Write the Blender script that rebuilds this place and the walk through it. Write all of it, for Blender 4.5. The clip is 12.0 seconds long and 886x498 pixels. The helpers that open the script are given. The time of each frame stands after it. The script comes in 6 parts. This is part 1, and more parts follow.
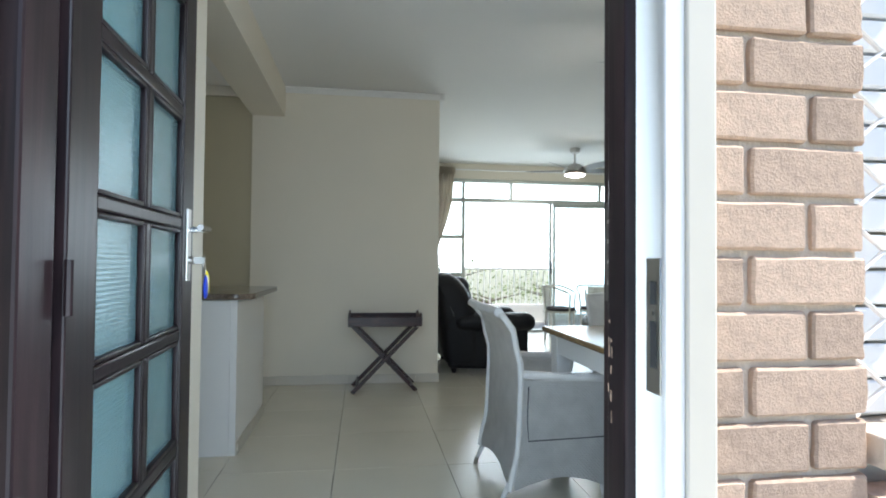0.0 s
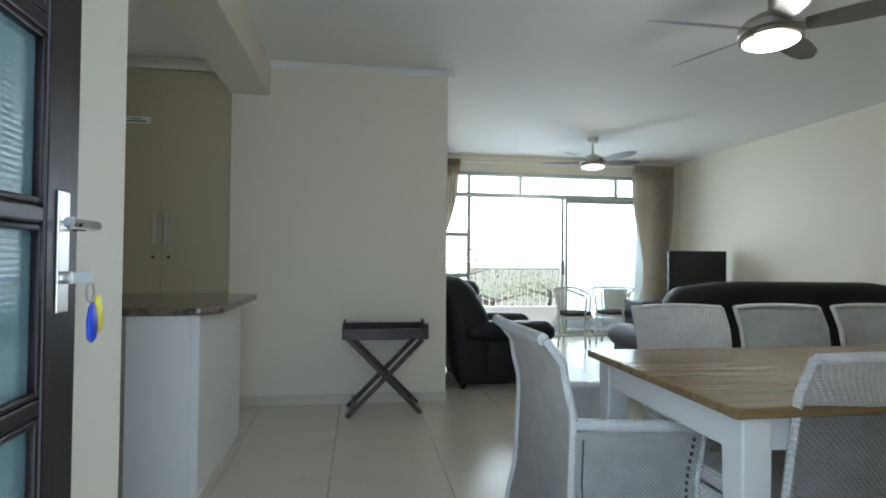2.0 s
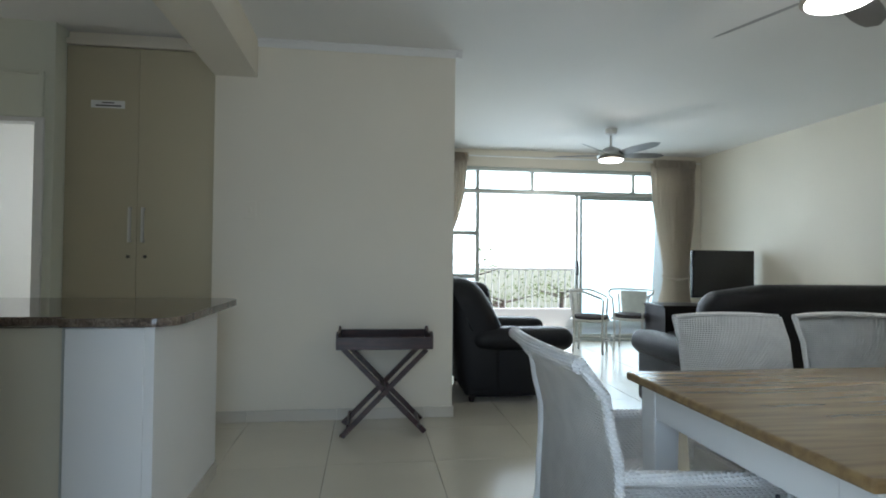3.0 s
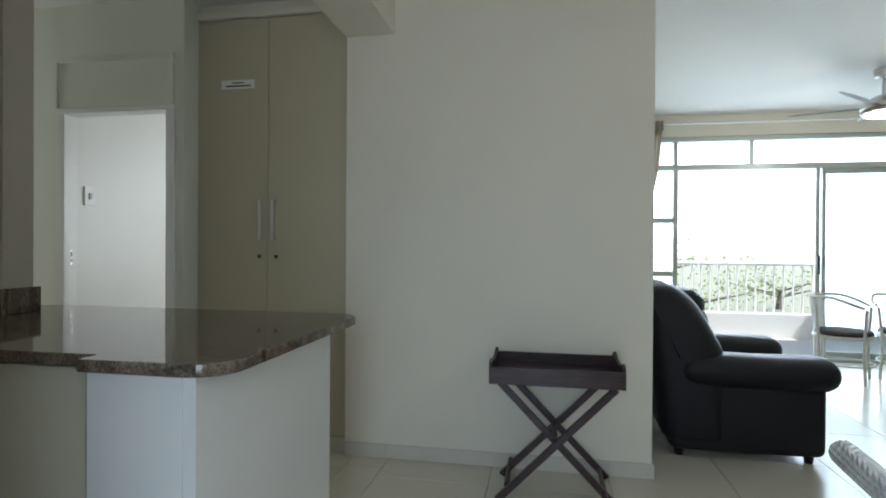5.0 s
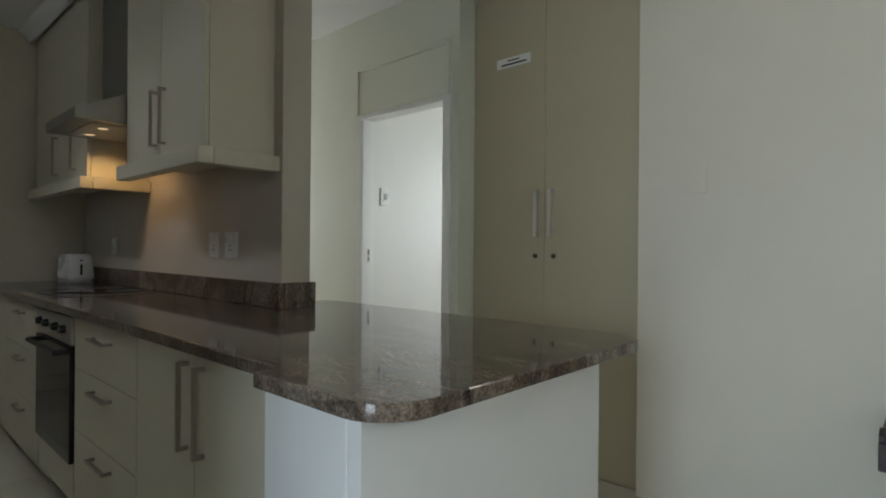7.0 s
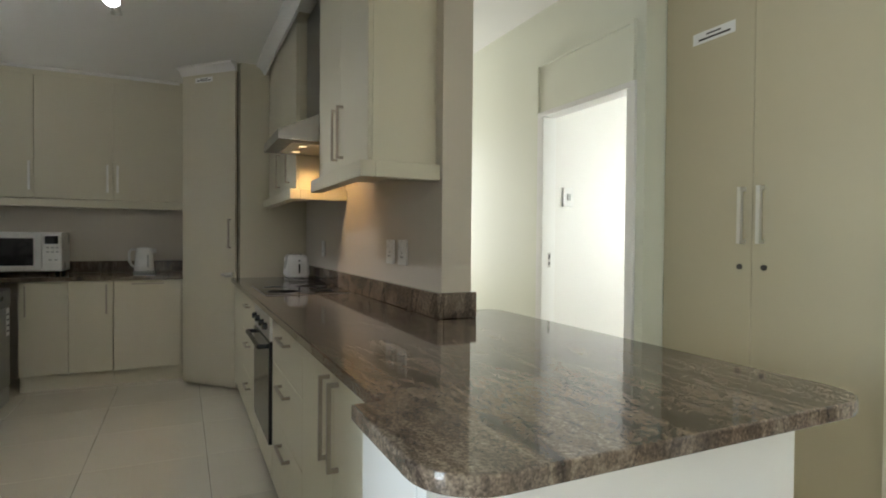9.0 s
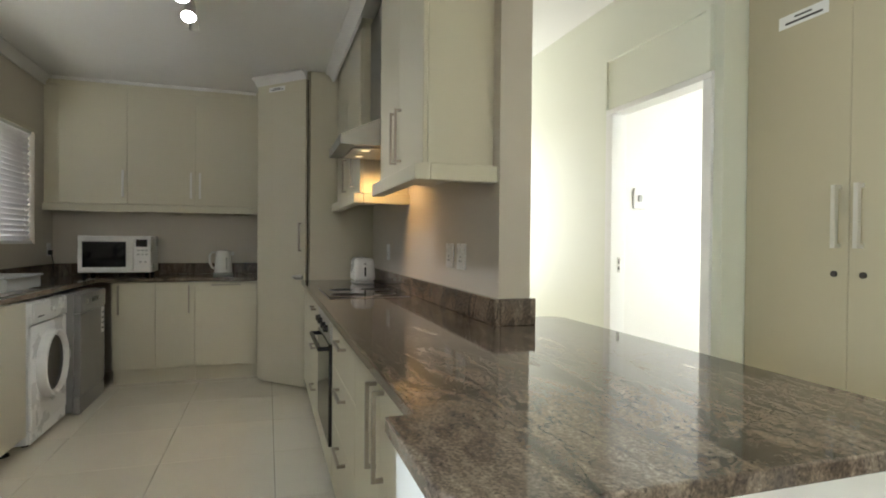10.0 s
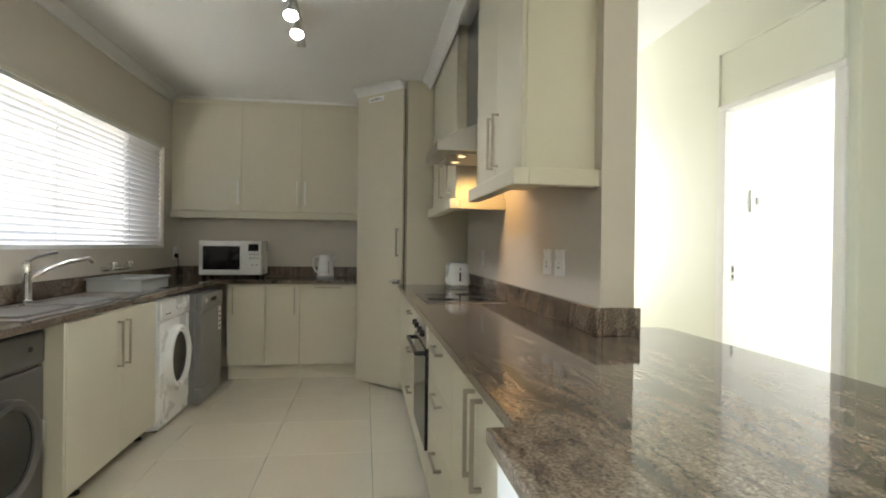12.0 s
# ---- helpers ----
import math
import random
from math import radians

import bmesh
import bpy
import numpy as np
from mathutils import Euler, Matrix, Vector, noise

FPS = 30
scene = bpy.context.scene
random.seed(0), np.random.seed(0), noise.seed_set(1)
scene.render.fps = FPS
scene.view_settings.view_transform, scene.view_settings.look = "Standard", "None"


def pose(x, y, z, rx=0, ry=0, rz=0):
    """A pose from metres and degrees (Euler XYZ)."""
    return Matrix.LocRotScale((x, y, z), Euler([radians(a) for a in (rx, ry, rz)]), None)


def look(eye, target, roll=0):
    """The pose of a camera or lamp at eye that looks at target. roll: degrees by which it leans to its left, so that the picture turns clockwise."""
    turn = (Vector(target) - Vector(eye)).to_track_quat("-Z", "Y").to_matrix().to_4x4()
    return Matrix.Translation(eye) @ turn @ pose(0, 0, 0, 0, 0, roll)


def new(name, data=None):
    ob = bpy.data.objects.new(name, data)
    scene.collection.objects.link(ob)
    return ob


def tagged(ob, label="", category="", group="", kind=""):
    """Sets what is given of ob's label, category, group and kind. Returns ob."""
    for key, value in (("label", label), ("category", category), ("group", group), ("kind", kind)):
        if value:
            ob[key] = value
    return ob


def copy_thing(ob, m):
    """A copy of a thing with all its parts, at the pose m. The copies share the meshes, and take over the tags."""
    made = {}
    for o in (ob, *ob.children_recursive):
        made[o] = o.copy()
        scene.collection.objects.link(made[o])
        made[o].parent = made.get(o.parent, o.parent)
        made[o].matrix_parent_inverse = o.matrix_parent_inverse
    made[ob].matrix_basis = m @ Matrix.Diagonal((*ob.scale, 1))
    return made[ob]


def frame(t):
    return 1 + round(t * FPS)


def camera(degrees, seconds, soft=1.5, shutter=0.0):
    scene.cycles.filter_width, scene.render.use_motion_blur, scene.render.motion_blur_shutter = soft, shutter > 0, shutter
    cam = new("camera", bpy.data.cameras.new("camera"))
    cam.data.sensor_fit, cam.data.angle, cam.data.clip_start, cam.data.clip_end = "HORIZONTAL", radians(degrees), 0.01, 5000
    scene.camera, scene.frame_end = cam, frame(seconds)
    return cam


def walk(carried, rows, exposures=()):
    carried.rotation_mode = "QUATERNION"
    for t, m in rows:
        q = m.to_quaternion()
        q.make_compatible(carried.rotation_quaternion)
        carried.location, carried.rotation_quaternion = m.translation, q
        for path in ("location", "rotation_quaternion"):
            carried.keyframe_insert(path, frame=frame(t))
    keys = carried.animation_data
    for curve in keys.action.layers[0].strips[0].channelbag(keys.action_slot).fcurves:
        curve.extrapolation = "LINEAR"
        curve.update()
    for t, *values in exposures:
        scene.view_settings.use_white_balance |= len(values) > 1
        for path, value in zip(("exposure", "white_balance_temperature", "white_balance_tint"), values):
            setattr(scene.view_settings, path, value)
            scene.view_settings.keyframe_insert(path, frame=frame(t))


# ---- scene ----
cam = camera(77.8, 12.0, soft=1.9)
PATH = [
    (0.0, (0.173, 0.208, 1.091), (0.462, 2.186, 1.139), 0.5),
    (0.5, (0.179, 0.276, 1.094), (0.467, 2.254, 1.141), 0.5),
    (1, (0.19, 0.432, 1.102), (0.476, 2.411, 1.147), 0.6),
    (1.5, (0.14, 0.636, 1.13), (0.441, 2.613, 1.167), 0.7),
    (2, (0.18, 0.861, 1.129), (0.477, 2.838, 1.166), 0.6),
    (2.5, (0.229, 1.084, 1.125), (0.518, 3.063, 1.166), 0.6),
    (2.7, (0.238, 1.167, 1.122), (0.522, 3.146, 1.163), 0.6),
    (4.3, (0.308, 1.898, 1.221), (0.262, 3.897, 1.208), 0.8),
    (4.5, (0.285, 2.015, 1.191), (0.14, 4.01, 1.194), 0.7),
    (5, (0.308, 2.233, 1.191), (-0.055, 4.2, 1.18), 0.4),
    (5.5, (0.319, 2.405, 1.209), (-0.309, 4.303, 1.186), 0.9),
    (6, (0.282, 2.608, 1.195), (-0.646, 4.379, 1.176), 0.4),
    (6.5, (0.248, 2.741, 1.177), (-0.943, 4.347, 1.171), 0.4),
    (7, (0.192, 2.85, 1.154), (-1.158, 4.326, 1.153), 0.5),
    (8.8, (0.222, 3.092, 1.227), (-1.557, 4.004, 1.19), 0.4),
    (9, (0.2, 3.113, 1.224), (-1.606, 3.971, 1.19), 0.5),
    (9.5, (0.183, 3.16, 1.223), (-1.678, 3.892, 1.195), 0.5),
    (10, (0.169, 3.2, 1.229), (-1.736, 3.809, 1.203), 0.5),
    (10.5, (0.16, 3.211, 1.231), (-1.774, 3.717, 1.211), 0.6),
    (11, (0.148, 3.207, 1.229), (-1.807, 3.628, 1.212), 0.6),
    (11.5, (0.152, 3.191, 1.231), (-1.818, 3.539, 1.217), 0.7),
    (12, (0.143, 3.188, 1.232), (-1.837, 3.469, 1.221), 0.7),
]
walk(cam, [(t, look(eye, target, roll)) for t, eye, target, roll in PATH],
     exposures=[(0.0, 0.95, 6050, 10), (2.5, 0.78, 5900, 10), (4.5, 1.05, 5850, 10), (6.5, 1.18, 5900, 10), (7.2, 1.35, 6050, 10), (9.0, 2.35, 6350, 10), (10.0, 2.77, 6400, 10), (12.0, 3.08, 6450, 10)])

# ---- light ----
world = bpy.data.worlds.new("sky")
scene.world = world
world.use_nodes = True
wn = world.node_tree
sky = wn.nodes.new("ShaderNodeTexSky")
sky.sky_type = "NISHITA"
sky.sun_disc = False
sky.dust_density = 1.0
sky.sun_elevation = radians(58)
sky.sun_rotation = radians(105)
wn.links.new(sky.outputs[0], wn.nodes["Background"].inputs[0])
wn.nodes["Background"].inputs[1].default_value = 0.15
sun = new("sun", bpy.data.lights.new("sun", "SUN"))
sun.data.energy, sun.data.angle, sun.data.color = 4.6, radians(0.5), (1.0, 0.95, 0.88)
sun.matrix_world = look((0, 0, 0), (-math.sin(radians(105)) * math.cos(radians(58)), -math.cos(radians(105)) * math.cos(radians(58)), -math.sin(radians(58))))


def area(name, at, to, w, h, watts, color):
    ob = new(name, bpy.data.lights.new(name, "AREA"))
    ob.data.shape, ob.data.size, ob.data.size_y, ob.data.energy, ob.data.color = "RECTANGLE", w, h, watts, color
    ob.matrix_world = look(at, to)
    return ob


def bulb(name, at, watts, color, size=0.04, to=None, cone=100):
    kind = "SPOT" if to else "POINT"
    ob = new(name, bpy.data.lights.new(name, kind))
    ob.data.energy, ob.data.color, ob.data.shadow_soft_size = watts, color, size
    ob.location = at
    if to:
        ob.data.spot_size, ob.data.spot_blend = radians(cone), 0.6
        ob.matrix_world = look(at, to)
    return ob


area("daylight_sliding_door", (2.9, 8.85, 1.3), (2.9, 5, 1.0), 3.0, 2.1, 26, (0.78, 0.92, 1.0))
area("daylight_entrance", (0.13, 0.95, 1.15), (0.13, 4, 0.9), 0.8, 1.9, 10.5, (0.76, 0.9, 1.0))
area("daylight_kitchen_window", (-3.5, 0.95, 1.66), (-3.5, 3, 1.5), 1.95, 0.85, 3.2, (1.0, 0.97, 0.95))
# unseen fill lamp added to whiten the room beyond the doorway, without an opening
area("bedroom_fill", (-1.1, 7.5, 1.5), (-2.3, 5.6, 1.2), 1.4, 1.3, 18, (0.98, 1.0, 0.96))
# unseen fill lamp added to brighten the hall; its end wall has no window
area("hall_end_fill", (-5.2, 4.65, 1.5), (-1.5, 4.7, 1.4), 0.75, 1.5, 7.5, (0.97, 0.99, 1.0))

# ---- materials ----


def mat(name, color, rough=0.5, metal=0.0, vary=0.08, scale=6.0, bump=0.0, bscale=80.0, coat=0.0, island=False):
    m = bpy.data.materials.new(name)
    m.use_nodes = True
    nt = m.node_tree
    b = nt.nodes["Principled BSDF"]
    b.inputs["Roughness"].default_value = rough
    b.inputs["Metallic"].default_value = metal
    b.inputs["Coat Weight"].default_value = coat
    tc = nt.nodes.new("ShaderNodeTexCoord")
    n1 = nt.nodes.new("ShaderNodeTexNoise")
    n1.inputs["Scale"].default_value = scale
    n1.inputs["Detail"].default_value = 6
    nt.links.new(tc.outputs["Object"], n1.inputs["Vector"])
    ramp = nt.nodes.new("ShaderNodeMix")
    ramp.data_type = "RGBA"
    dark = [c * (1 - vary) for c in color]
    light = [min(1, c * (1 + vary * 0.6)) for c in color]
    ramp.inputs[6].default_value = (*dark, 1)
    ramp.inputs[7].default_value = (*light, 1)
    nt.links.new(n1.outputs["Fac"], ramp.inputs[0])
    out = ramp.outputs[2]
    if island:
        info = nt.nodes.new("ShaderNodeObjectInfo")
        hsv = nt.nodes.new("ShaderNodeHueSaturation")
        mr = nt.nodes.new("ShaderNodeMapRange")
        mr.inputs[3].default_value, mr.inputs[4].default_value = 1 - island, 1 + island
        nt.links.new(info.outputs["Random"], mr.inputs[0])
        nt.links.new(mr.outputs[0], hsv.inputs["Value"])
        nt.links.new(out, hsv.inputs["Color"])
        out = hsv.outputs[0]
    nt.links.new(out, b.inputs["Base Color"])
    n2 = nt.nodes.new("ShaderNodeTexNoise")
    n2.inputs["Scale"].default_value = bscale
    n2.inputs["Detail"].default_value = 4
    nt.links.new(tc.outputs["Object"], n2.inputs["Vector"])
    mr2 = nt.nodes.new("ShaderNodeMapRange")
    mr2.inputs[3].default_value, mr2.inputs[4].default_value = max(0.02, rough - 0.06), min(1, rough + 0.06)
    nt.links.new(n1.outputs["Fac"], mr2.inputs[0])
    nt.links.new(mr2.outputs[0], b.inputs["Roughness"])
    if bump:
        bp = nt.nodes.new("ShaderNodeBump")
        bp.inputs["Strength"].default_value = bump
        bp.inputs["Distance"].default_value = 0.01
        nt.links.new(n2.outputs["Fac"], bp.inputs["Height"])
        nt.links.new(bp.outputs[0], b.inputs["Normal"])
    return m


def glow(name, color, strength):
    m = bpy.data.materials.new(name)
    m.use_nodes = True
    b = m.node_tree.nodes["Principled BSDF"]
    b.inputs["Base Color"].default_value = (0.8, 0.8, 0.8, 1)
    b.inputs["Emission Color"].default_value = (*color, 1)
    b.inputs["Emission Strength"].default_value = strength
    return m


def glass(name, color, rough, ior=1.45):
    m = bpy.data.materials.new(name)
    m.use_nodes = True
    b = m.node_tree.nodes["Principled BSDF"]
    b.inputs["Base Color"].default_value = (*color, 1)
    b.inputs["Roughness"].default_value = rough
    b.inputs["Transmission Weight"].default_value = 1.0
    b.inputs["IOR"].default_value = ior
    return m


def reeded(name, color):
    """Reeded wired glass: fine horizontal ribs."""
    m = glass(name, color, 0.22)
    nt = m.node_tree
    tc = nt.nodes.new("ShaderNodeTexCoord")
    wv = nt.nodes.new("ShaderNodeTexWave")
    wv.bands_direction = "Z"
    wv.inputs["Scale"].default_value = 30
    wv.inputs["Distortion"].default_value = 0.4
    nt.links.new(tc.outputs["Object"], wv.inputs["Vector"])
    bp = nt.nodes.new("ShaderNodeBump")
    bp.inputs["Strength"].default_value = 0.16
    bp.inputs["Distance"].default_value = 0.005
    nt.links.new(wv.outputs["Fac"], bp.inputs["Height"])
    b = nt.nodes["Principled BSDF"]
    nt.links.new(bp.outputs[0], b.inputs["Normal"])
    b.inputs["Transmission Weight"].default_value = 0.72
    return m


def wicker(name, color, scale=60.0):
    """Woven strands: two crossed waves over a noisy colour."""
    m = mat(name, color, 0.55, vary=0.22, scale=14)
    nt = m.node_tree
    tc = nt.nodes.new("ShaderNodeTexCoord")
    hs = []
    for d in ("Z", "DIAGONAL"):
        wv = nt.nodes.new("ShaderNodeTexWave")
        wv.bands_direction = d
        wv.inputs["Scale"].default_value = scale
        wv.inputs["Distortion"].default_value = 1.2
        wv.inputs["Detail Scale"].default_value = 3
        nt.links.new(tc.outputs["Object"], wv.inputs["Vector"])
        hs.append(wv)
    mul = nt.nodes.new("ShaderNodeMath")
    mul.operation = "MULTIPLY"
    nt.links.new(hs[0].outputs["Fac"], mul.inputs[0])
    nt.links.new(hs[1].outputs["Fac"], mul.inputs[1])
    bp = nt.nodes.new("ShaderNodeBump")
    bp.inputs["Strength"].default_value = 0.75
    bp.inputs["Distance"].default_value = 0.006
    nt.links.new(mul.outputs[0], bp.inputs["Height"])
    b = nt.nodes["Principled BSDF"]
    nt.links.new(bp.outputs[0], b.inputs["Normal"])
    old = b.inputs["Base Color"].links[0].from_socket
    mx = nt.nodes.new("ShaderNodeMix")
    mx.data_type, mx.blend_type = "RGBA", "MULTIPLY"
    mx.inputs[0].default_value = 0.1
    nt.links.new(old, mx.inputs[6])
    nt.links.new(hs[0].outputs["Color"], mx.inputs[7])
    nt.links.new(mx.outputs[2], b.inputs["Base Color"])
    return m


def thin(m, color, share):
    """Lets some light through a thin sheet."""
    nt = m.node_tree
    tr = nt.nodes.new("ShaderNodeBsdfTranslucent")
    tr.inputs[0].default_value = (*color, 1)
    mx = nt.nodes.new("ShaderNodeMixShader")
    mx.inputs[0].default_value = share
    nt.links.new(nt.nodes["Principled BSDF"].outputs[0], mx.inputs[1])
    nt.links.new(tr.outputs[0], mx.inputs[2])
    nt.links.new(mx.outputs[0], nt.nodes["Material Output"].inputs[0])
    return m


def granite():
    """Polished brown granite: long streaks, coarse grain, fine specks and a few dark veins."""
    m = bpy.data.materials.new("granite")
    m.use_nodes = True
    nt = m.node_tree
    b = nt.nodes["Principled BSDF"]
    tc = nt.nodes.new("ShaderNodeTexCoord")

    def field(kind, scale, stretch=(1, 1, 1), turn=0.0, detail=6.0, rough=0.6, warp=0.0):
        mp = nt.nodes.new("ShaderNodeMapping")
        mp.inputs["Rotation"].default_value = (0, 0, turn)
        mp.inputs["Scale"].default_value = stretch
        nt.links.new(tc.outputs["Object"], mp.inputs["Vector"])
        n = nt.nodes.new(kind)
        n.inputs["Scale"].default_value = scale
        if kind == "ShaderNodeTexNoise":
            n.inputs["Detail"].default_value = detail
            n.inputs["Roughness"].default_value = rough
            n.inputs["Distortion"].default_value = warp
        nt.links.new(mp.outputs[0], n.inputs["Vector"])
        return n

    def ramp(src, stops):
        cr = nt.nodes.new("ShaderNodeValToRGB")
        e = cr.color_ramp.elements
        e[0].position, e[0].color = stops[0][0], (*stops[0][1], 1)
        e[1].position, e[1].color = stops[-1][0], (*stops[-1][1], 1)
        for p, c in stops[1:-1]:
            e.new(p).color = (*c, 1)
        nt.links.new(src, cr.inputs[0])
        return cr.outputs[0]

    def mix(how, share, one, two):
        mx = nt.nodes.new("ShaderNodeMix")
        mx.data_type, mx.blend_type = "RGBA", how
        mx.inputs[0].default_value = share
        nt.links.new(one, mx.inputs[6])
        nt.links.new(two, mx.inputs[7])
        return mx.outputs[2]

    streak = field("ShaderNodeTexNoise", 2.4, (1.0, 4.0, 1.0), 0.28, 4, 0.5, 0.5)
    col = ramp(streak.outputs["Fac"], ((0.3, (0.06, 0.045, 0.036)), (0.43, (0.125, 0.095, 0.07)), (0.5, (0.2, 0.158, 0.118)), (0.57, (0.12, 0.092, 0.072)), (0.7, (0.27, 0.225, 0.175))))
    grain = field("ShaderNodeTexNoise", 130, (1, 1.2, 1), 0.28, 3, 0.7)
    col = mix("OVERLAY", 0.55, col, ramp(grain.outputs["Fac"], ((0.34, (0.12, 0.11, 0.1)), (0.5, (0.5, 0.48, 0.46)), (0.66, (0.85, 0.83, 0.8)))))
    speck = field("ShaderNodeTexVoronoi", 210)
    bw = nt.nodes.new("ShaderNodeRGBToBW")
    nt.links.new(speck.outputs["Color"], bw.inputs[0])
    col = mix("OVERLAY", 0.4, col, bw.outputs[0])
    vein = field("ShaderNodeTexNoise", 1.1, (1.0, 2.6, 1.0), 0.75, 5, 0.55, 1.6)
    col = mix("MULTIPLY", 0.85, col, ramp(vein.outputs["Fac"], ((0.485, (1, 1, 1)), (0.5, (0.35, 0.33, 0.34)), (0.515, (1, 1, 1)))))
    nt.links.new(col, b.inputs["Base Color"])
    b.inputs["Roughness"].default_value = 0.06
    b.inputs["IOR"].default_value = 1.5
    return m


def wood(name, c0, c1, scale, rough, axis=(1, 12, 12), bump=0.1):
    m = bpy.data.materials.new(name)
    m.use_nodes = True
    nt = m.node_tree
    b = nt.nodes["Principled BSDF"]
    tc = nt.nodes.new("ShaderNodeTexCoord")
    mp = nt.nodes.new("ShaderNodeMapping")
    mp.inputs["Scale"].default_value = axis
    nt.links.new(tc.outputs["Object"], mp.inputs["Vector"])
    n1 = nt.nodes.new("ShaderNodeTexNoise")
    n1.inputs["Scale"].default_value = scale
    n1.inputs["Detail"].default_value = 8
    n1.inputs["Distortion"].default_value = 0.6
    nt.links.new(mp.outputs[0], n1.inputs["Vector"])
    cr = nt.nodes.new("ShaderNodeValToRGB")
    cr.color_ramp.elements[0].position, cr.color_ramp.elements[0].color = 0.35, (*c0, 1)
    cr.color_ramp.elements[1].position, cr.color_ramp.elements[1].color = 0.68, (*c1, 1)
    nt.links.new(n1.outputs["Fac"], cr.inputs[0])
    nt.links.new(cr.outputs[0], b.inputs["Base Color"])
    b.inputs["Roughness"].default_value = rough
    bp = nt.nodes.new("ShaderNodeBump")
    bp.inputs["Strength"].default_value = bump
    bp.inputs["Distance"].default_value = 0.003
    nt.links.new(n1.outputs["Fac"], bp.inputs["Height"])
    nt.links.new(bp.outputs[0], b.inputs["Normal"])
    return m


M_WALL = mat("cream_wall_paint", (0.78, 0.725, 0.61), 0.55, vary=0.05, scale=2.0, bump=0.08, bscale=160)
M_HALL = mat("pale_green_wall_paint", (0.76, 0.78, 0.675), 0.5, vary=0.04, scale=2.0, bump=0.06, bscale=160)
M_KWALL = mat("beige_kitchen_paint", (0.6, 0.55, 0.47), 0.5, vary=0.05, scale=2.0, bump=0.06, bscale=160)
M_CEIL = mat("white_ceiling_paint", (0.8, 0.79, 0.76), 0.7, vary=0.04, scale=1.5, bump=0.05, bscale=120)
M_TILE = mat("glossy_cream_tile", (0.62, 0.58, 0.47), 0.22, vary=0.06, scale=3.0, island=0.035)
M_GROUT = mat("grey_grout", (0.2, 0.19, 0.17), 0.9, vary=0.2, scale=30)
M_SKIRT = mat("cream_skirting_tile", (0.62, 0.58, 0.5), 0.25, vary=0.05, island=0.03)
M_CAB = mat("cream_laminate", (0.64, 0.6, 0.47), 0.38, vary=0.03, scale=2.5)
M_CABIN = mat("cabinet_carcass", (0.6, 0.56, 0.45), 0.5, vary=0.05)
M_TAUPE = mat("taupe_laminate", (0.52, 0.465, 0.325), 0.42, vary=0.03, scale=2.5)
M_WHITEP = mat("white_panel_paint", (0.78, 0.77, 0.74), 0.4, vary=0.04, scale=2.0)
M_WHITE = mat("white_gloss_paint", (0.82, 0.82, 0.8), 0.3, vary=0.03)
M_PLAST = mat("white_plastic", (0.8, 0.8, 0.78), 0.28, vary=0.02)
M_GREYP = mat("grey_plastic", (0.42, 0.43, 0.42), 0.4, vary=0.05)
M_BLACKP = mat("black_plastic", (0.015, 0.015, 0.017), 0.25, vary=0.1)
M_STEEL = mat("brushed_steel", (0.55, 0.53, 0.5), 0.3, 1.0, vary=0.06, scale=20)
M_HOOD = mat("dark_brushed_steel", (0.3, 0.29, 0.27), 0.34, 1.0, vary=0.08, scale=20)
M_SILVER = mat("silver_appliance_paint", (0.27, 0.265, 0.26), 0.36, 0.6, vary=0.04)
M_DSILV = mat("dark_silver_paint", (0.17, 0.165, 0.16), 0.34, 0.6, vary=0.04)
M_CHROME = mat("chrome", (0.75, 0.75, 0.76), 0.08, 1.0, vary=0.02)
M_BRONZE = mat("satin_nickel", (0.42, 0.37, 0.31), 0.32, 1.0, vary=0.05)
M_PULL = mat("brushed_aluminium", (0.78, 0.77, 0.74), 0.35, 0.85, vary=0.04, scale=30)
M_DARKST = mat("dark_lock_steel", (0.12, 0.11, 0.1), 0.4, 0.8, vary=0.1)
M_DARKGL = mat("dark_glass", (0.012, 0.012, 0.014), 0.05, vary=0.05)
M_GRAN = granite()
M_DWOOD = wood("dark_stained_wood", (0.006, 0.004, 0.005), (0.016, 0.009, 0.01), 3.0, 0.33, (14, 14, 1))
M_DWOOD.node_tree.nodes["Principled BSDF"].inputs["Specular IOR Level"].default_value = 0.25
M_MAHOG = wood("mahogany_stain", (0.018, 0.007, 0.007), (0.055, 0.02, 0.018), 4.0, 0.35, (2, 12, 12))
M_OAK = wood("honey_oak", (0.2, 0.125, 0.056), (0.3, 0.198, 0.088), 2.5, 0.22, (1.2, 14, 14), 0.05)
M_CHIP = mat("bare_chipped_wood", (0.2, 0.13, 0.09), 0.8, vary=0.3, scale=60)
M_LEATH = mat("black_leather", (0.006, 0.0058, 0.0078), 0.46, vary=0.25, scale=9, bump=0.35, bscale=260)
M_LEATH.node_tree.nodes["Principled BSDF"].inputs["Specular IOR Level"].default_value = 0.35
M_WICK = wicker("white_wicker", (0.87, 0.865, 0.85), 40)
M_CANE = wicker("pale_cane", (0.8, 0.78, 0.7), 90)
M_SEAM = mat("dark_stitching", (0.1, 0.11, 0.12), 0.8, vary=0.2)
M_CUSH = mat("dark_patterned_cloth", (0.06, 0.05, 0.05), 0.9, vary=0.6, scale=40, bump=0.3)
M_CURT = thin(mat("beige_curtain_cloth", (0.66, 0.6, 0.51), 0.85, vary=0.1, scale=30, bump=0.25, bscale=500), (0.7, 0.62, 0.5), 0.3)
M_ALU = mat("grey_aluminium", (0.5, 0.52, 0.48), 0.4, 0.5, vary=0.04)
